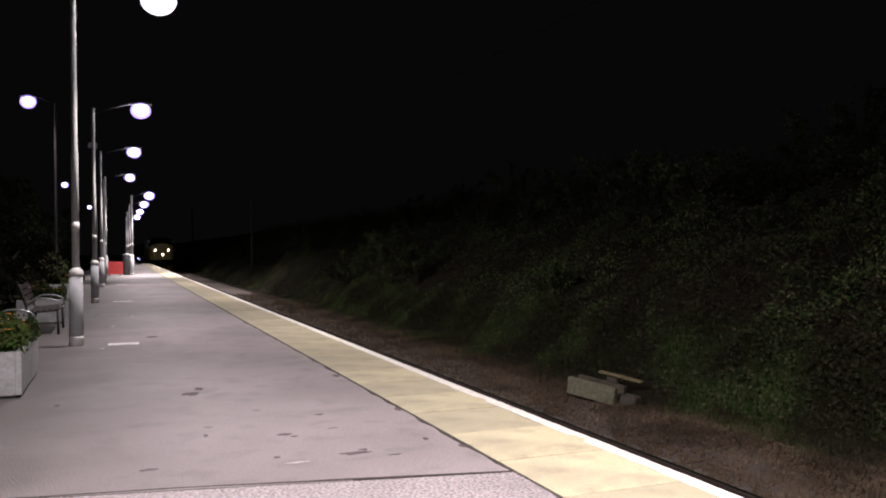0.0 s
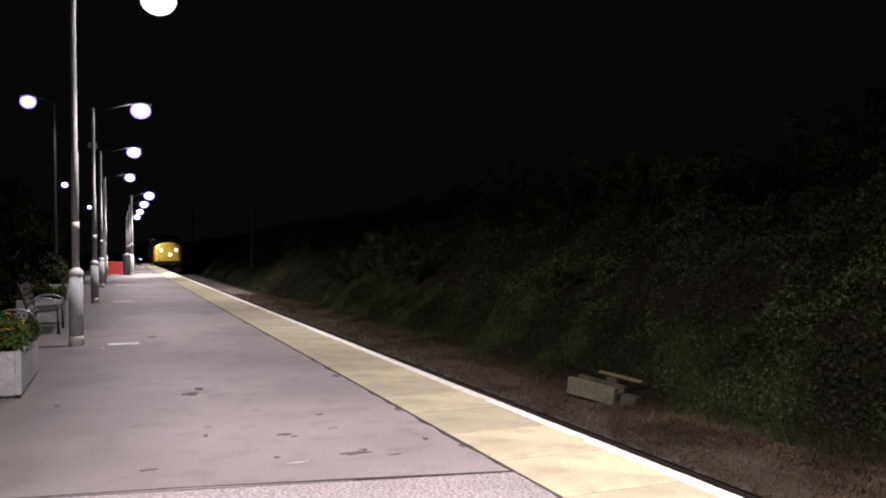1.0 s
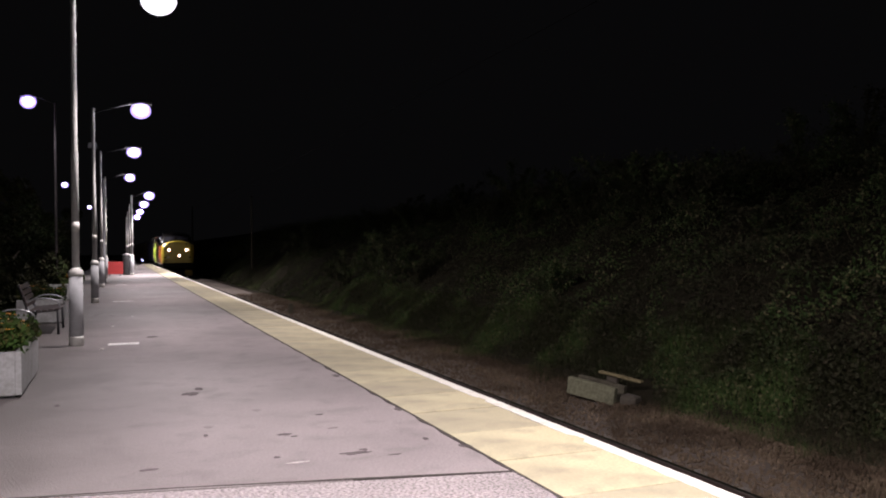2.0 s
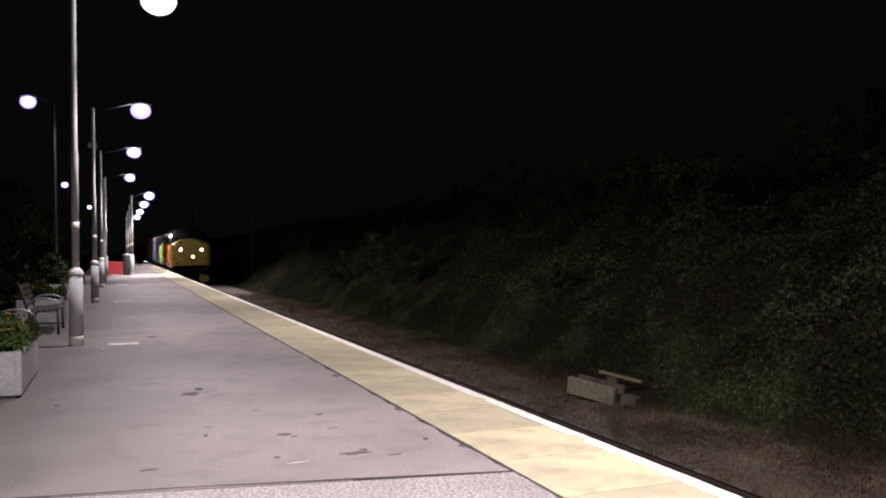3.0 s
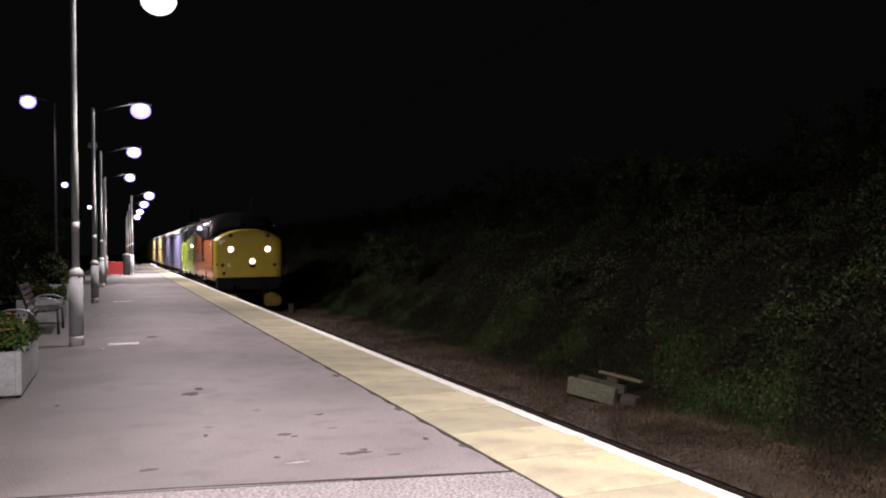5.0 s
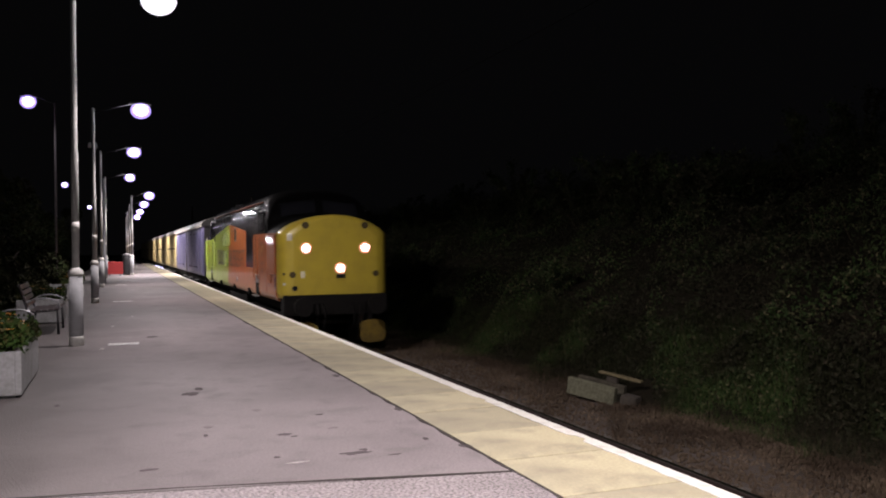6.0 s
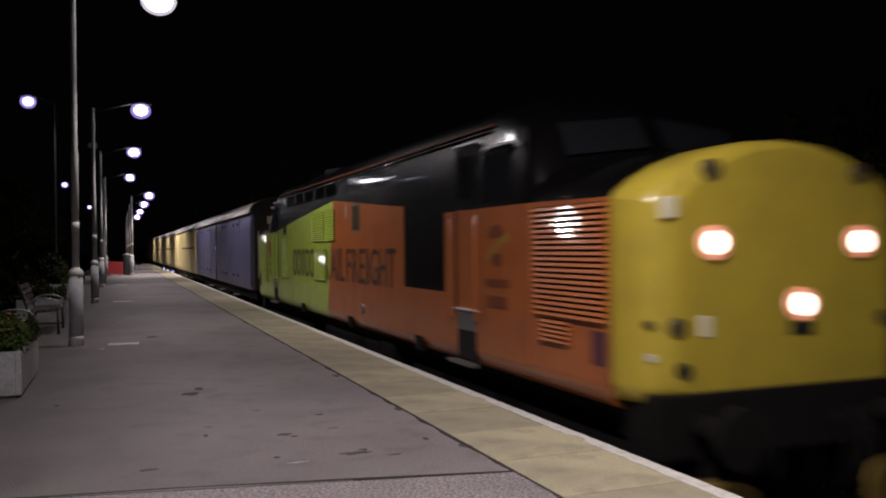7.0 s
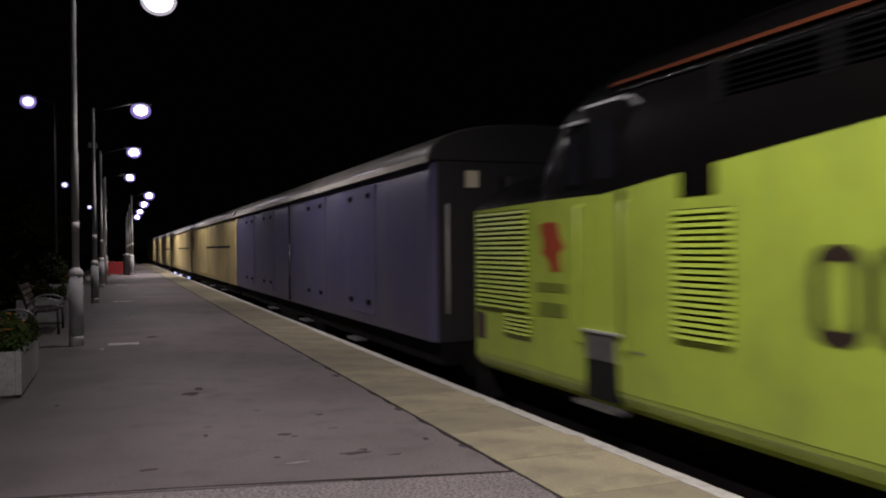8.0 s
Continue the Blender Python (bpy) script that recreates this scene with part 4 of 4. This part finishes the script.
for i in range(5):
    build_coach(36.25 + 17.3 * i, 16.7, COACH_YELLOW, "yellow test train coach with grey roof", lights=(i == 1))


# ---- platform furniture ----
def build_planter(x0, x1, y0, y1, h, seed):
    pl = thing("planter", "pale concrete planter filled with orange flowers and greenery", "planter", ((x0 + x1) / 2, (y0 + y1) / 2, 0), "planters on the platform")
    w, d = (x1 - x0) / 2, (y1 - y0) / 2
    t = 0.06
    part("side_wall", box(-w, -w + t, -d, d, 0.03, h, 0.01), CONCRETE, pl)
    part("side_wall", box(w - t, w, -d, d, 0.03, h, 0.01), CONCRETE, pl)
    part("end_wall", box(-w + t, w - t, -d, -d + t, 0.03, h, 0.01), CONCRETE, pl)
    part("end_wall", box(-w + t, w - t, d - t, d, 0.03, h, 0.01), CONCRETE, pl)
    for sx in (-1, 1):
        for sy in (-1, 1):
            part("foot", box(sx * (w - 0.15) - 0.08, sx * (w - 0.15) + 0.08, sy * (d - 0.15) - 0.08, sy * (d - 0.15) + 0.08, 0, 0.04), CONCRETE, pl)
    part("soil", box(-w + t, w - t, -d + t, d - t, 0.1, h - 0.05), EARTH, pl)
    rng = np.random.default_rng(seed)
    n = int(5200 * w * d)
    bx, by = rng.uniform(-w, w + 0.02, n), rng.uniform(-d, d, n)
    hh = np.array([0.2 + 0.2 * (noise.noise(Vector((a * 2.2, b * 2.2, seed))) + 0.4) for a, b in zip(bx, by)])
    z = h - 0.06 + np.clip(hh, 0.05, 0.36) * rng.random(n) ** 0.7
    me = leaf_mesh("foliage", np.stack([bx, by, z], 1), 0.045, PLANTS, rng)
    f = new("foliage", me)
    f.parent = pl
    tagged(f, "mixed green bedding leaves", kind="stuff")
    bm = bmesh.new()
    for k in range(int(110 * w * d)):
        cx, cy = rng.uniform(-w + 0.05, w - 0.02), rng.uniform(-d + 0.05, d - 0.05)
        cz = h + 0.13 + 0.18 * max(0, noise.noise(Vector((cx * 2.2, cy * 2.2, seed))) + 0.4)
        for j in range(6):
            a = math.pi * j / 3 + k
            q = [Vector((cx, cy, cz)), Vector((cx + 0.035 * math.cos(a - 0.4), cy + 0.035 * math.sin(a - 0.4), cz + 0.012)), Vector((cx + 0.05 * math.cos(a), cy + 0.05 * math.sin(a), cz + 0.004)), Vector((cx + 0.035 * math.cos(a + 0.4), cy + 0.035 * math.sin(a + 0.4), cz + 0.012))]
            bm.faces.new([bm.verts.new(p) for p in q])
    fl = part("flowers", bm, PETAL, pl, "small orange flowers")
    return pl


build_planter(-5.5, -4.3, 9.46, 11.4, 0.47, 3)
build_planter(-5.3, -4.45, 18.9, 20.2, 0.5, 8)
build_planter(-5.3, -4.4, 27.5, 29.0, 0.5, 11)


def build_bench(x, y0, y1):
    """A platform bench facing the track: slatted seat and back on iron ends with arm loops."""
    be = thing("bench", "dark wooden slatted platform bench with iron arm rests", "bench", (x, y0, 0), "platform benches")
    L = y1 - y0
    slat = mesh_of("seat_slat", box(-0.04, 0.04, 0, L, -0.015, 0.015, 0.006), WOOD)
    for k in range(5):
        o = new("seat_slat", slat)
        o.parent = be
        o.matrix_basis = pose(-0.04 - 0.1 * k, 0, 0.45 - 0.006 * k, 0, 3, 0)
    for k in range(4):
        o = new("back_slat", slat)
        o.parent = be
        o.matrix_basis = pose(-0.52 - 0.035 * k, 0, 0.55 + 0.1 * k, 0, 72, 0)
    for yy in (0.08, L - 0.08):
        end = part("bench_end", swept([(-0.02, yy, 0.0), (-0.04, yy, 0.43), (-0.5, yy, 0.4), (-0.66, yy, 0.9)], 0.025), IRON, be)
        part("rear_leg", tube((-0.46, yy, 0.42), (-0.58, yy, 0.0), 0.025, n=8), IRON, be)
        part("arm_rest", swept([(-0.27 + 0.27 * math.cos(math.pi * j / 10), yy, 0.45 + 0.2 * math.sin(math.pi * j / 10) ** 0.6) for j in range(11)], 0.013), BARE, end, "worn metal arm loop")
    return be


build_bench(-4.5, 12.0, 13.5)
build_bench(-4.36, 16.4, 17.9)


def build_drain(x0, x1, y, d):
    dr = thing("drain_grating", "pale metal drain grating set in the tarmac", "drain", (x0, y, 0), "drain gratings")
    w = x1 - x0
    part("frame", box(0, w, 0, d, 0.0, 0.006, 0.002), STEEL, dr)
    bar = mesh_of("bar", box(0, 0.025, 0.015, d - 0.015, 0.006, 0.014), GRATE)
    n = int(w / 0.05)
    for i in range(n):
        o = new("bar", bar)
        o.parent, o.location = dr, (0.02 + i * 0.05, 0, 0)
    return dr


build_drain(-3.54, -3.08, 14.15, 0.2)
build_drain(-3.53, -3.0, 26.1, 0.2)
build_drain(-3.5, -3.05, 38.8, 0.2)


def build_barrier():
    ba = thing("barrier", "red plastic barrier board standing on the platform", "barrier", (-3.55, 54.0, 0))
    part("board", box(-0.44, 0.44, -0.03, 0.03, 0.08, 0.82, 0.02), RED, ba)
    for sx in (-1, 1):
        part("foot", box(sx * 0.3 - 0.05, sx * 0.3 + 0.05, -0.25, 0.25, 0, 0.09, 0.02), DARK, ba)
    return ba


build_barrier()


def build_bin():
    bi = thing("litter_bin", "dark litter bin beside the red barrier", "litter bin", (-2.9, 54.6, 0))
    part("body", lathe([(0.22, 0), (0.24, 0.1), (0.25, 1.0), (0.22, 1.12)], 18), DARK, bi)
    part("lid", lathe([(0.26, 1.12), (0.26, 1.18), (0.15, 1.3)], 18), DARK, bi)
    return bi


build_bin()


def build_mast(x, y, h, r, label, camera_box):
    ma = thing("mast", label, "post", (x, y, 0), "slim platform masts")
    part("pole", lathe([(r * 1.5, 0), (r * 1.5, h * 0.38), (r, h * 0.39), (r * 0.8, h)], 12), POST_GREY, ma)
    if camera_box:
        part("speaker", box(-0.18, 0.1, -0.08, 0.08, h - 0.16, h + 0.02, 0.02), POST_GREY, ma)
        part("bracket", tube((0, 0, h - 0.3), (0.12, 0, h - 0.1), 0.012, n=6), POST_GREY, ma)
    else:
        part("top_plate", box(0.03, 0.12, -0.04, 0.04, h * 0.78, h * 0.81), POST_WHITE, ma)
    return ma


build_mast(-4.12, 31.6, 5.2, 0.05, "slim grey mast carrying a small loudspeaker", True)
build_mast(-3.95, 40.6, 4.7, 0.05, "slim grey platform mast with a pale plate", False)


def build_litter(x, y, s):
    bm = box(-s, s, -s * 0.7, s * 0.7, 0.0, 0.012, 0.003)
    ob = solid("litter", bm, POST_WHITE, "small scrap of white litter on the tarmac", "litter", "scraps of litter")
    ob.matrix_basis = pose(x, y, 0.001, 0, 0, 30 * x)
    return ob


for lx, ly in ((-3.62, 13.6), (-3.5, 17.6), (-3.1, 20.1)):
    build_litter(lx, ly, 0.03)


def build_stain(x, y, w, d, seed, mat, label):
    """A thin uneven patch of spilt tar or bitumen on the platform."""
    rng = random.Random(seed)
    n = 18
    ring = [(w * math.cos(2 * math.pi * i / n) * rng.uniform(0.55, 1.1), d * math.sin(2 * math.pi * i / n) * rng.uniform(0.55, 1.1)) for i in range(n)]
    ob = solid("stain", slab_xy(ring, 0.0, 0.0025), mat, label, "stain", "stains on the platform")
    ob.matrix_basis = pose(x, y, 0.001)
    return ob


for i, (sx, sy, sw, sd) in enumerate([(-2.16, 6.72, 0.06, 0.04), (-2.1, 6.62, 0.03, 0.02), (-1.8, 5.9, 0.12, 0.05), (-1.72, 5.98, 0.04, 0.03), (-0.99, 5.8, 0.05, 0.08), (-1.73, 7.4, 0.04, 0.03), (-1.0, 7.35, 0.04, 0.1),
                                      (-2.7, 9.0, 0.1, 0.12), (-2.6, 9.3, 0.06, 0.1), (-2.85, 15.2, 0.12, 0.16), (-3.2, 6.0, 0.07, 0.03), (-1.55, 5.75, 0.05, 0.015), (-2.35, 6.0, 0.03, 0.03), (-1.03, 9.6, 0.05, 0.1)]):
    build_stain(sx, sy, sw, sd, i, TAR, "dark flat stain on the tarmac")
stain_rng = random.Random(77)
for i in range(14):
    sy = 6.0 + 40 * stain_rng.random() ** 1.6
    build_stain(stain_rng.uniform(-4.2, -1.05), sy, stain_rng.uniform(0.015, 0.05) * (1 + sy / 25), stain_rng.uniform(0.012, 0.04) * (1 + sy / 12), 100 + i, GUM if i % 3 else TAR, "small dark spot on the tarmac")
build_stain(-2.23, 5.8, 0.09, 0.022, 40, CHALK, "pale worn paint scrap on the tarmac")


# ---- beyond the track ----
def build_block():
    bl = thing("concrete_trough", "broken grey concrete trough lying beside the track", "concrete block", (3.78, 12.05, bank_floor), rz=-60)
    part("trough_wall", box(-0.42, 0.45, 0.0, 0.1, 0, 0.28, 0.015), FOOT_STONE, bl, "pale mossy concrete wall")
    part("trough_wall", box(-0.42, 0.45, 0.34, 0.44, 0, 0.27, 0.015), OLD_CONCRETE, bl)
    part("trough_floor", box(-0.42, 0.45, 0.1, 0.34, 0, 0.16), OLD_CONCRETE, bl)
    part("lid", box(-0.1, 0.68, 0.42, 0.53, 0.365, 0.4, 0.008), DRY_BOARD, bl, "loose pale lid")
    # added prop, coloured dark to paint the shade beneath the lid
    part("lid_prop", box(0.05, 0.25, 0.45, 0.53, 0, 0.37, 0.02), BARK, bl)
    part("rubble", box(0.52, 0.8, 0.05, 0.3, 0, 0.2, 0.05), BARK, bl)
    bl.matrix_basis = pose(3.78, 12.05, bank_floor + 0.04, 0, 8, -60)
    return bl


build_block()
mk = thing("track_marker", "small pale marker post beside the track", "marker", (2.95, 33.2, bank_floor - 0.02))
part("post", box(-0.09, 0.09, -0.05, 0.05, 0, 0.42, 0.02), OLD_CONCRETE, mk)
tp = thing("telegraph_post", "slim grey post standing beyond the track", "post", (6.0, 64.2, -0.5))
part("pole", lathe([(0.1, 0), (0.08, 3.2), (0.06, 6.0)], 12), OLD_CONCRETE, tp)


def build_cable():
    """A thin cable slung along the line between two tall wooden posts."""
    for y in (-16.0, 118.0):
        po = thing("telegraph_pole", "tall dark wooden pole carrying a cable", "pole", (6.0, y, -0.6), "telegraph poles")
        part("pole", lathe([(0.14, 0), (0.12, 4.3), (0.09, 7.9)], 12), BARK, po)
        part("insulator", lathe([(0.03, 7.3), (0.05, 7.35), (0.04, 7.44)], 10), POST_WHITE, po)
    sag = [(6.0, y, 6.75 - 0.9 * (1 - ((y - 51.0) / 67.0) ** 2) * 0.25) for y in [-16 + 6.7 * k for k in range(21)]]
    cb = solid("overhead_cable", swept(sag, 0.008, 6), UNDER, "thin grey cable slung above the cutting", "cable")
    return cb


build_cable()


def build_bank_plants():
    rng = np.random.default_rng(4)
    pts, sizes = [], []
    n = 270000
    ys = 5 + 105 * rng.random(n) ** 2.0
    xs = 4.5 + 13 * rng.random(n) ** 1.5
    keep = []
    for x, y, r in zip(xs, ys, rng.random(n)):
        lump = noise.noise(Vector((x * 0.55, y * 0.55, 7))) + 0.6 * noise.noise(Vector((x * 1.7, y * 1.7, 2)))
        if lump < -0.9 + 0.25 * r or math.hypot(x - 4.0, y - 11.85) < 0.75:
            continue
        rise = min(1.0, max(0.0, (x - 4.6) / 2.2))
        h = max(0.1, 0.3 + 1.1 * lump) * rise + 0.06
        keep.append((x, y, bank_height(x, y) + h * r ** 0.45))
    me = leaf_mesh("bank_plants", keep, 0.036, IVY, rng)
    tagged(new("bank_plants", me), "dense dark ivy and brambles covering the cutting side", "undergrowth", kind="stuff")
    # arching bramble stems and grass blades
    bm = bmesh.new()
    for k in range(600):
        x, y = 4.7 + 7 * rng.random() ** 1.4, 5.5 + 40 * rng.random() ** 1.6
        z = bank_height(x, y)
        a = rng.uniform(0, 6.28)
        l = rng.uniform(0.3, 1.3) * min(1.0, 0.3 + (x - 4.7) / 3)
        p0 = Vector((x, y, z))
        for j in range(4):
            q = (j + 1) / 4
            p1 = Vector((x + l * 0.5 * q * math.cos(a), y + l * 0.5 * q * math.sin(a), z + l * (1.3 * q - 0.8 * q * q)))
            add_tube(bm, p0, p1, 0.005, n=3, cap=False)
            p0 = p1
    tagged(new("bramble_stems", mesh_of("bramble_stems", bm, STEM)), "thin dry bramble stems rising from the undergrowth", "undergrowth", kind="stuff")
    m = 90000
    gx, gy = 3.5 + 2.6 * rng.random(m) ** 0.8, 5 + 32 * rng.random(m) ** 1.5
    base = np.array([(x, y, (bank_height(x, y) if x > 4.0 else bank_floor - 0.01)) for x, y in zip(gx, gy)])
    patch = np.array([noise.noise(Vector((x * 0.9, y * 0.9, 5))) for x, y in zip(gx, gy)]) + (gx - 4.5) * 0.9
    base = base[patch > rng.uniform(-0.2, 0.4, m)]
    m = len(base)
    ang, hh, lean = rng.uniform(0, 6.28, m), rng.uniform(0.06, 0.26, m), rng.uniform(0.1, 0.9, m)
    side = np.stack([np.cos(ang), np.sin(ang), 0 * ang], 1) * 0.006
    tip = base + np.stack([-np.sin(ang) * hh * lean, np.cos(ang) * hh * lean, hh], 1)
    pts = np.stack([base - side, base + side, tip], 1).reshape(-1, 3)
    me = bpy.data.meshes.new("trackside_grass")
    me.from_pydata(pts.tolist(), [], [(3 * i, 3 * i + 1, 3 * i + 2) for i in range(m)])
    me.materials.append(GRASS)
    tagged(new("trackside_grass", me), "short rough grass and weeds along the ballast edge", "grass", kind="stuff")


def build_shrubs():
    """Arching shrubs and bramble clumps that break the line of the cutting side."""
    rng = np.random.default_rng(31)
    rnd = random.Random(31)
    pts, stems = [], bmesh.new()
    for k in range(46):
        y = 8 + 46 * rnd.random() ** 1.5
        x = 6.0 + 8.5 * rnd.random() ** 1.2
        z = bank_height(x, y)
        size = rnd.uniform(0.5, 1.25)
        for j in range(rnd.randrange(6, 12)):
            a, reach = rnd.uniform(0, 6.28), size * rnd.uniform(0.5, 1.3)
            high = size * rnd.uniform(0.7, 1.9)
            p0 = Vector((x, y, z))
            for q in (0.25, 0.5, 0.75, 1.0):
                p1 = Vector((x + reach * q * math.cos(a), y + reach * q * math.sin(a), z + high * (1.7 * q - 0.8 * q * q)))
                add_tube(stems, p0, p1, 0.012 * (1.2 - q), n=3, cap=False)
                m = int(120 * size * q)
                way = rng.random((m, 1))
                pts.append(np.array(p0) + way * np.array(p1 - p0) + rng.normal(size=(m, 3)) * 0.13 * size * rng.random((m, 1)))
                p0 = p1
    me = leaf_mesh("shrub_leaves", np.concatenate(pts), 0.04, IVY, rng)
    tagged(new("bank_shrubs", me), "dark arching shrubs on the cutting side", "shrubs", kind="stuff")
    tagged(new("shrub_stems", mesh_of("shrub_stems", stems, STEM)), "thin brown shrub stems on the cutting side", "shrubs", kind="stuff")


def build_dry_grass():
    """Straw-coloured tufts in the ballast between track and cutting."""
    rng = np.random.default_rng(17)
    cells = 2600
    cx, cy = 2.4 + 2.7 * rng.random(cells) ** 0.7, 4.5 + 36 * rng.random(cells) ** 1.6
    rows = []
    for x, y in zip(cx, cy):
        if noise.noise(Vector((x * 1.1, y * 0.8, 9))) + (x - 3.3) * 0.35 < rng.uniform(-0.35, 0.25) or math.hypot(x - 4.0, y - 11.85) < 0.6:
            continue
        rows.append(np.stack([x + rng.normal(0, 0.08, 34), y + rng.normal(0, 0.08, 34)], 1))
    xy = np.concatenate(rows)
    m = len(xy)
    base = np.concatenate([xy, np.full((m, 1), bank_floor - 0.01)], 1)
    ang, hh, lean = rng.uniform(0, 6.28, m), rng.uniform(0.03, 0.17, m), rng.uniform(0.3, 1.3, m)
    side = np.stack([np.cos(ang), np.sin(ang), 0 * ang], 1) * 0.0035
    tip = base + np.stack([-np.sin(ang) * hh * lean, np.cos(ang) * hh * lean, hh], 1)
    me = bpy.data.meshes.new("dry_grass")
    me.from_pydata(np.stack([base - side, base + side, tip], 1).reshape(-1, 3).tolist(), [], [(3 * i, 3 * i + 1, 3 * i + 2) for i in range(m)])
    me.materials.append(STRAW)
    tagged(new("dry_grass", me), "dry brown grass tufts growing in the ballast", "grass", kind="stuff")


def build_ballast_stones():
    """Loose stones along the ballast shoulder."""
    rng = np.random.default_rng(9)
    n = 26000
    xs, ys = 1.9 + 3.0 * rng.random(n), 4.5 + 45 * rng.random(n) ** 1.7
    base = np.array([(1, 0, 0), (-1, 0, 0), (0, 1, 0), (0, -1, 0), (0, 0, 1), (0, 0, -1)], float)
    faces0 = [(0, 2, 4), (2, 1, 4), (1, 3, 4), (3, 0, 4), (2, 0, 5), (1, 2, 5), (3, 1, 5), (0, 3, 5)]
    s = rng.uniform(0.012, 0.032, (n, 1, 1)) * rng.uniform(0.6, 1.3, (n, 6, 1))
    rot = rng.uniform(0, 6.28, n)
    c, si = np.cos(rot), np.sin(rot)
    v = base[None] * s
    v = np.stack([v[..., 0] * c[:, None] - v[..., 1] * si[:, None], v[..., 0] * si[:, None] + v[..., 1] * c[:, None], v[..., 2]], 2)
    v += np.stack([xs, ys, np.full(n, bank_floor + 0.01)], 1)[:, None]
    me = bpy.data.meshes.new("ballast_stones")
    me.from_pydata(v.reshape(-1, 3).tolist(), [], [tuple(6 * i + k for k in f) for i in range(n) for f in faces0])
    me.materials.append(STONE)
    tagged(new("ballast_stones", me), "loose brown ballast stones beside the rail", "ballast", kind="stuff")


build_bank_plants()
build_shrubs()
build_dry_grass()
build_ballast_stones()


# ---- hedge and trees behind the platform ----
def build_bush(x, y, w, h, seed):
    tr = thing("tree", "dark leafy tree behind the platform", "tree", (x, y, -1.25), "trees behind the platform")
    rng = np.random.default_rng(seed)
    rnd = random.Random(seed)
    bm = bmesh.new()
    add_tube(bm, (0, 0, 0), (0.05, 0, h * 0.45), 0.12, 0.07, 8)
    tips = []
    for k in range(7):
        a, zz = 2 * math.pi * k / 7 + rnd.random(), h * rnd.uniform(0.25, 0.45)
        p = Vector((w * 0.6 * math.cos(a), w * 0.6 * math.sin(a), h * rnd.uniform(0.55, 0.9)))
        add_tube(bm, (0.03, 0, zz), p, 0.045, 0.015, 6)
        tips.append(p)
    part("trunk", bm, BARK, tr)
    pts = []
    for k in range(34):
        c = rnd.choice(tips) + Vector((rnd.gauss(0, w * 0.33), rnd.gauss(0, w * 0.33), rnd.gauss(-h * 0.12, h * 0.2)))
        c.z = min(max(c.z, 0.5), h)
        r = w * rnd.uniform(0.15, 0.32)
        d = rng.normal(size=(260, 3))
        d /= np.linalg.norm(d, axis=1, keepdims=True)
        pts.append(np.array(c) + d * r * rng.random((260, 1)) ** 0.4)
    me = leaf_mesh("crown", np.concatenate(pts), 0.07, HEDGE, rng)
    o = new("crown", me)
    o.parent = tr
    return tr


for i, (bx, by, bw, bh) in enumerate([(-7.0, 12.5, 1.3, 4.6), (-7.3, 15.8, 1.4, 4.9), (-7.0, 19.5, 1.4, 4.4), (-7.2, 23.5, 1.5, 4.6), (-7.0, 28.0, 1.5, 4.2), (-7.3, 33.5, 1.6, 4.6), (-7.0, 39.0, 1.6, 4.7), (-6.9, 45.5, 1.6, 4.6), (-8.2, 54.0, 1.8, 4.8)]):
    build_bush(bx, by, bw, bh, 20 + i)


# where the nose stands along the track, every half second
NOSE_AT = (104.6, 97.5, 90.4, 83.3, 76.2, 69.1, 62.0, 54.7, 47.7, 40.7, 33.75, 26.7, 19.65, 12.0, 5.13, -2.36, -9.2)


def motions():
    for ob, start in MOVING:
        walk(ob, [(t * 0.5, pose(TRACK_X, y + start, CAR_Z)) for t, y in enumerate(NOSE_AT)])
    for ws, u, r in WHEELS:
        walk(ws, [(k / FPS, pose(0, u, r - 0.085, math.degrees(SPEED * k / FPS / r))) for k in range(241)])


motions()
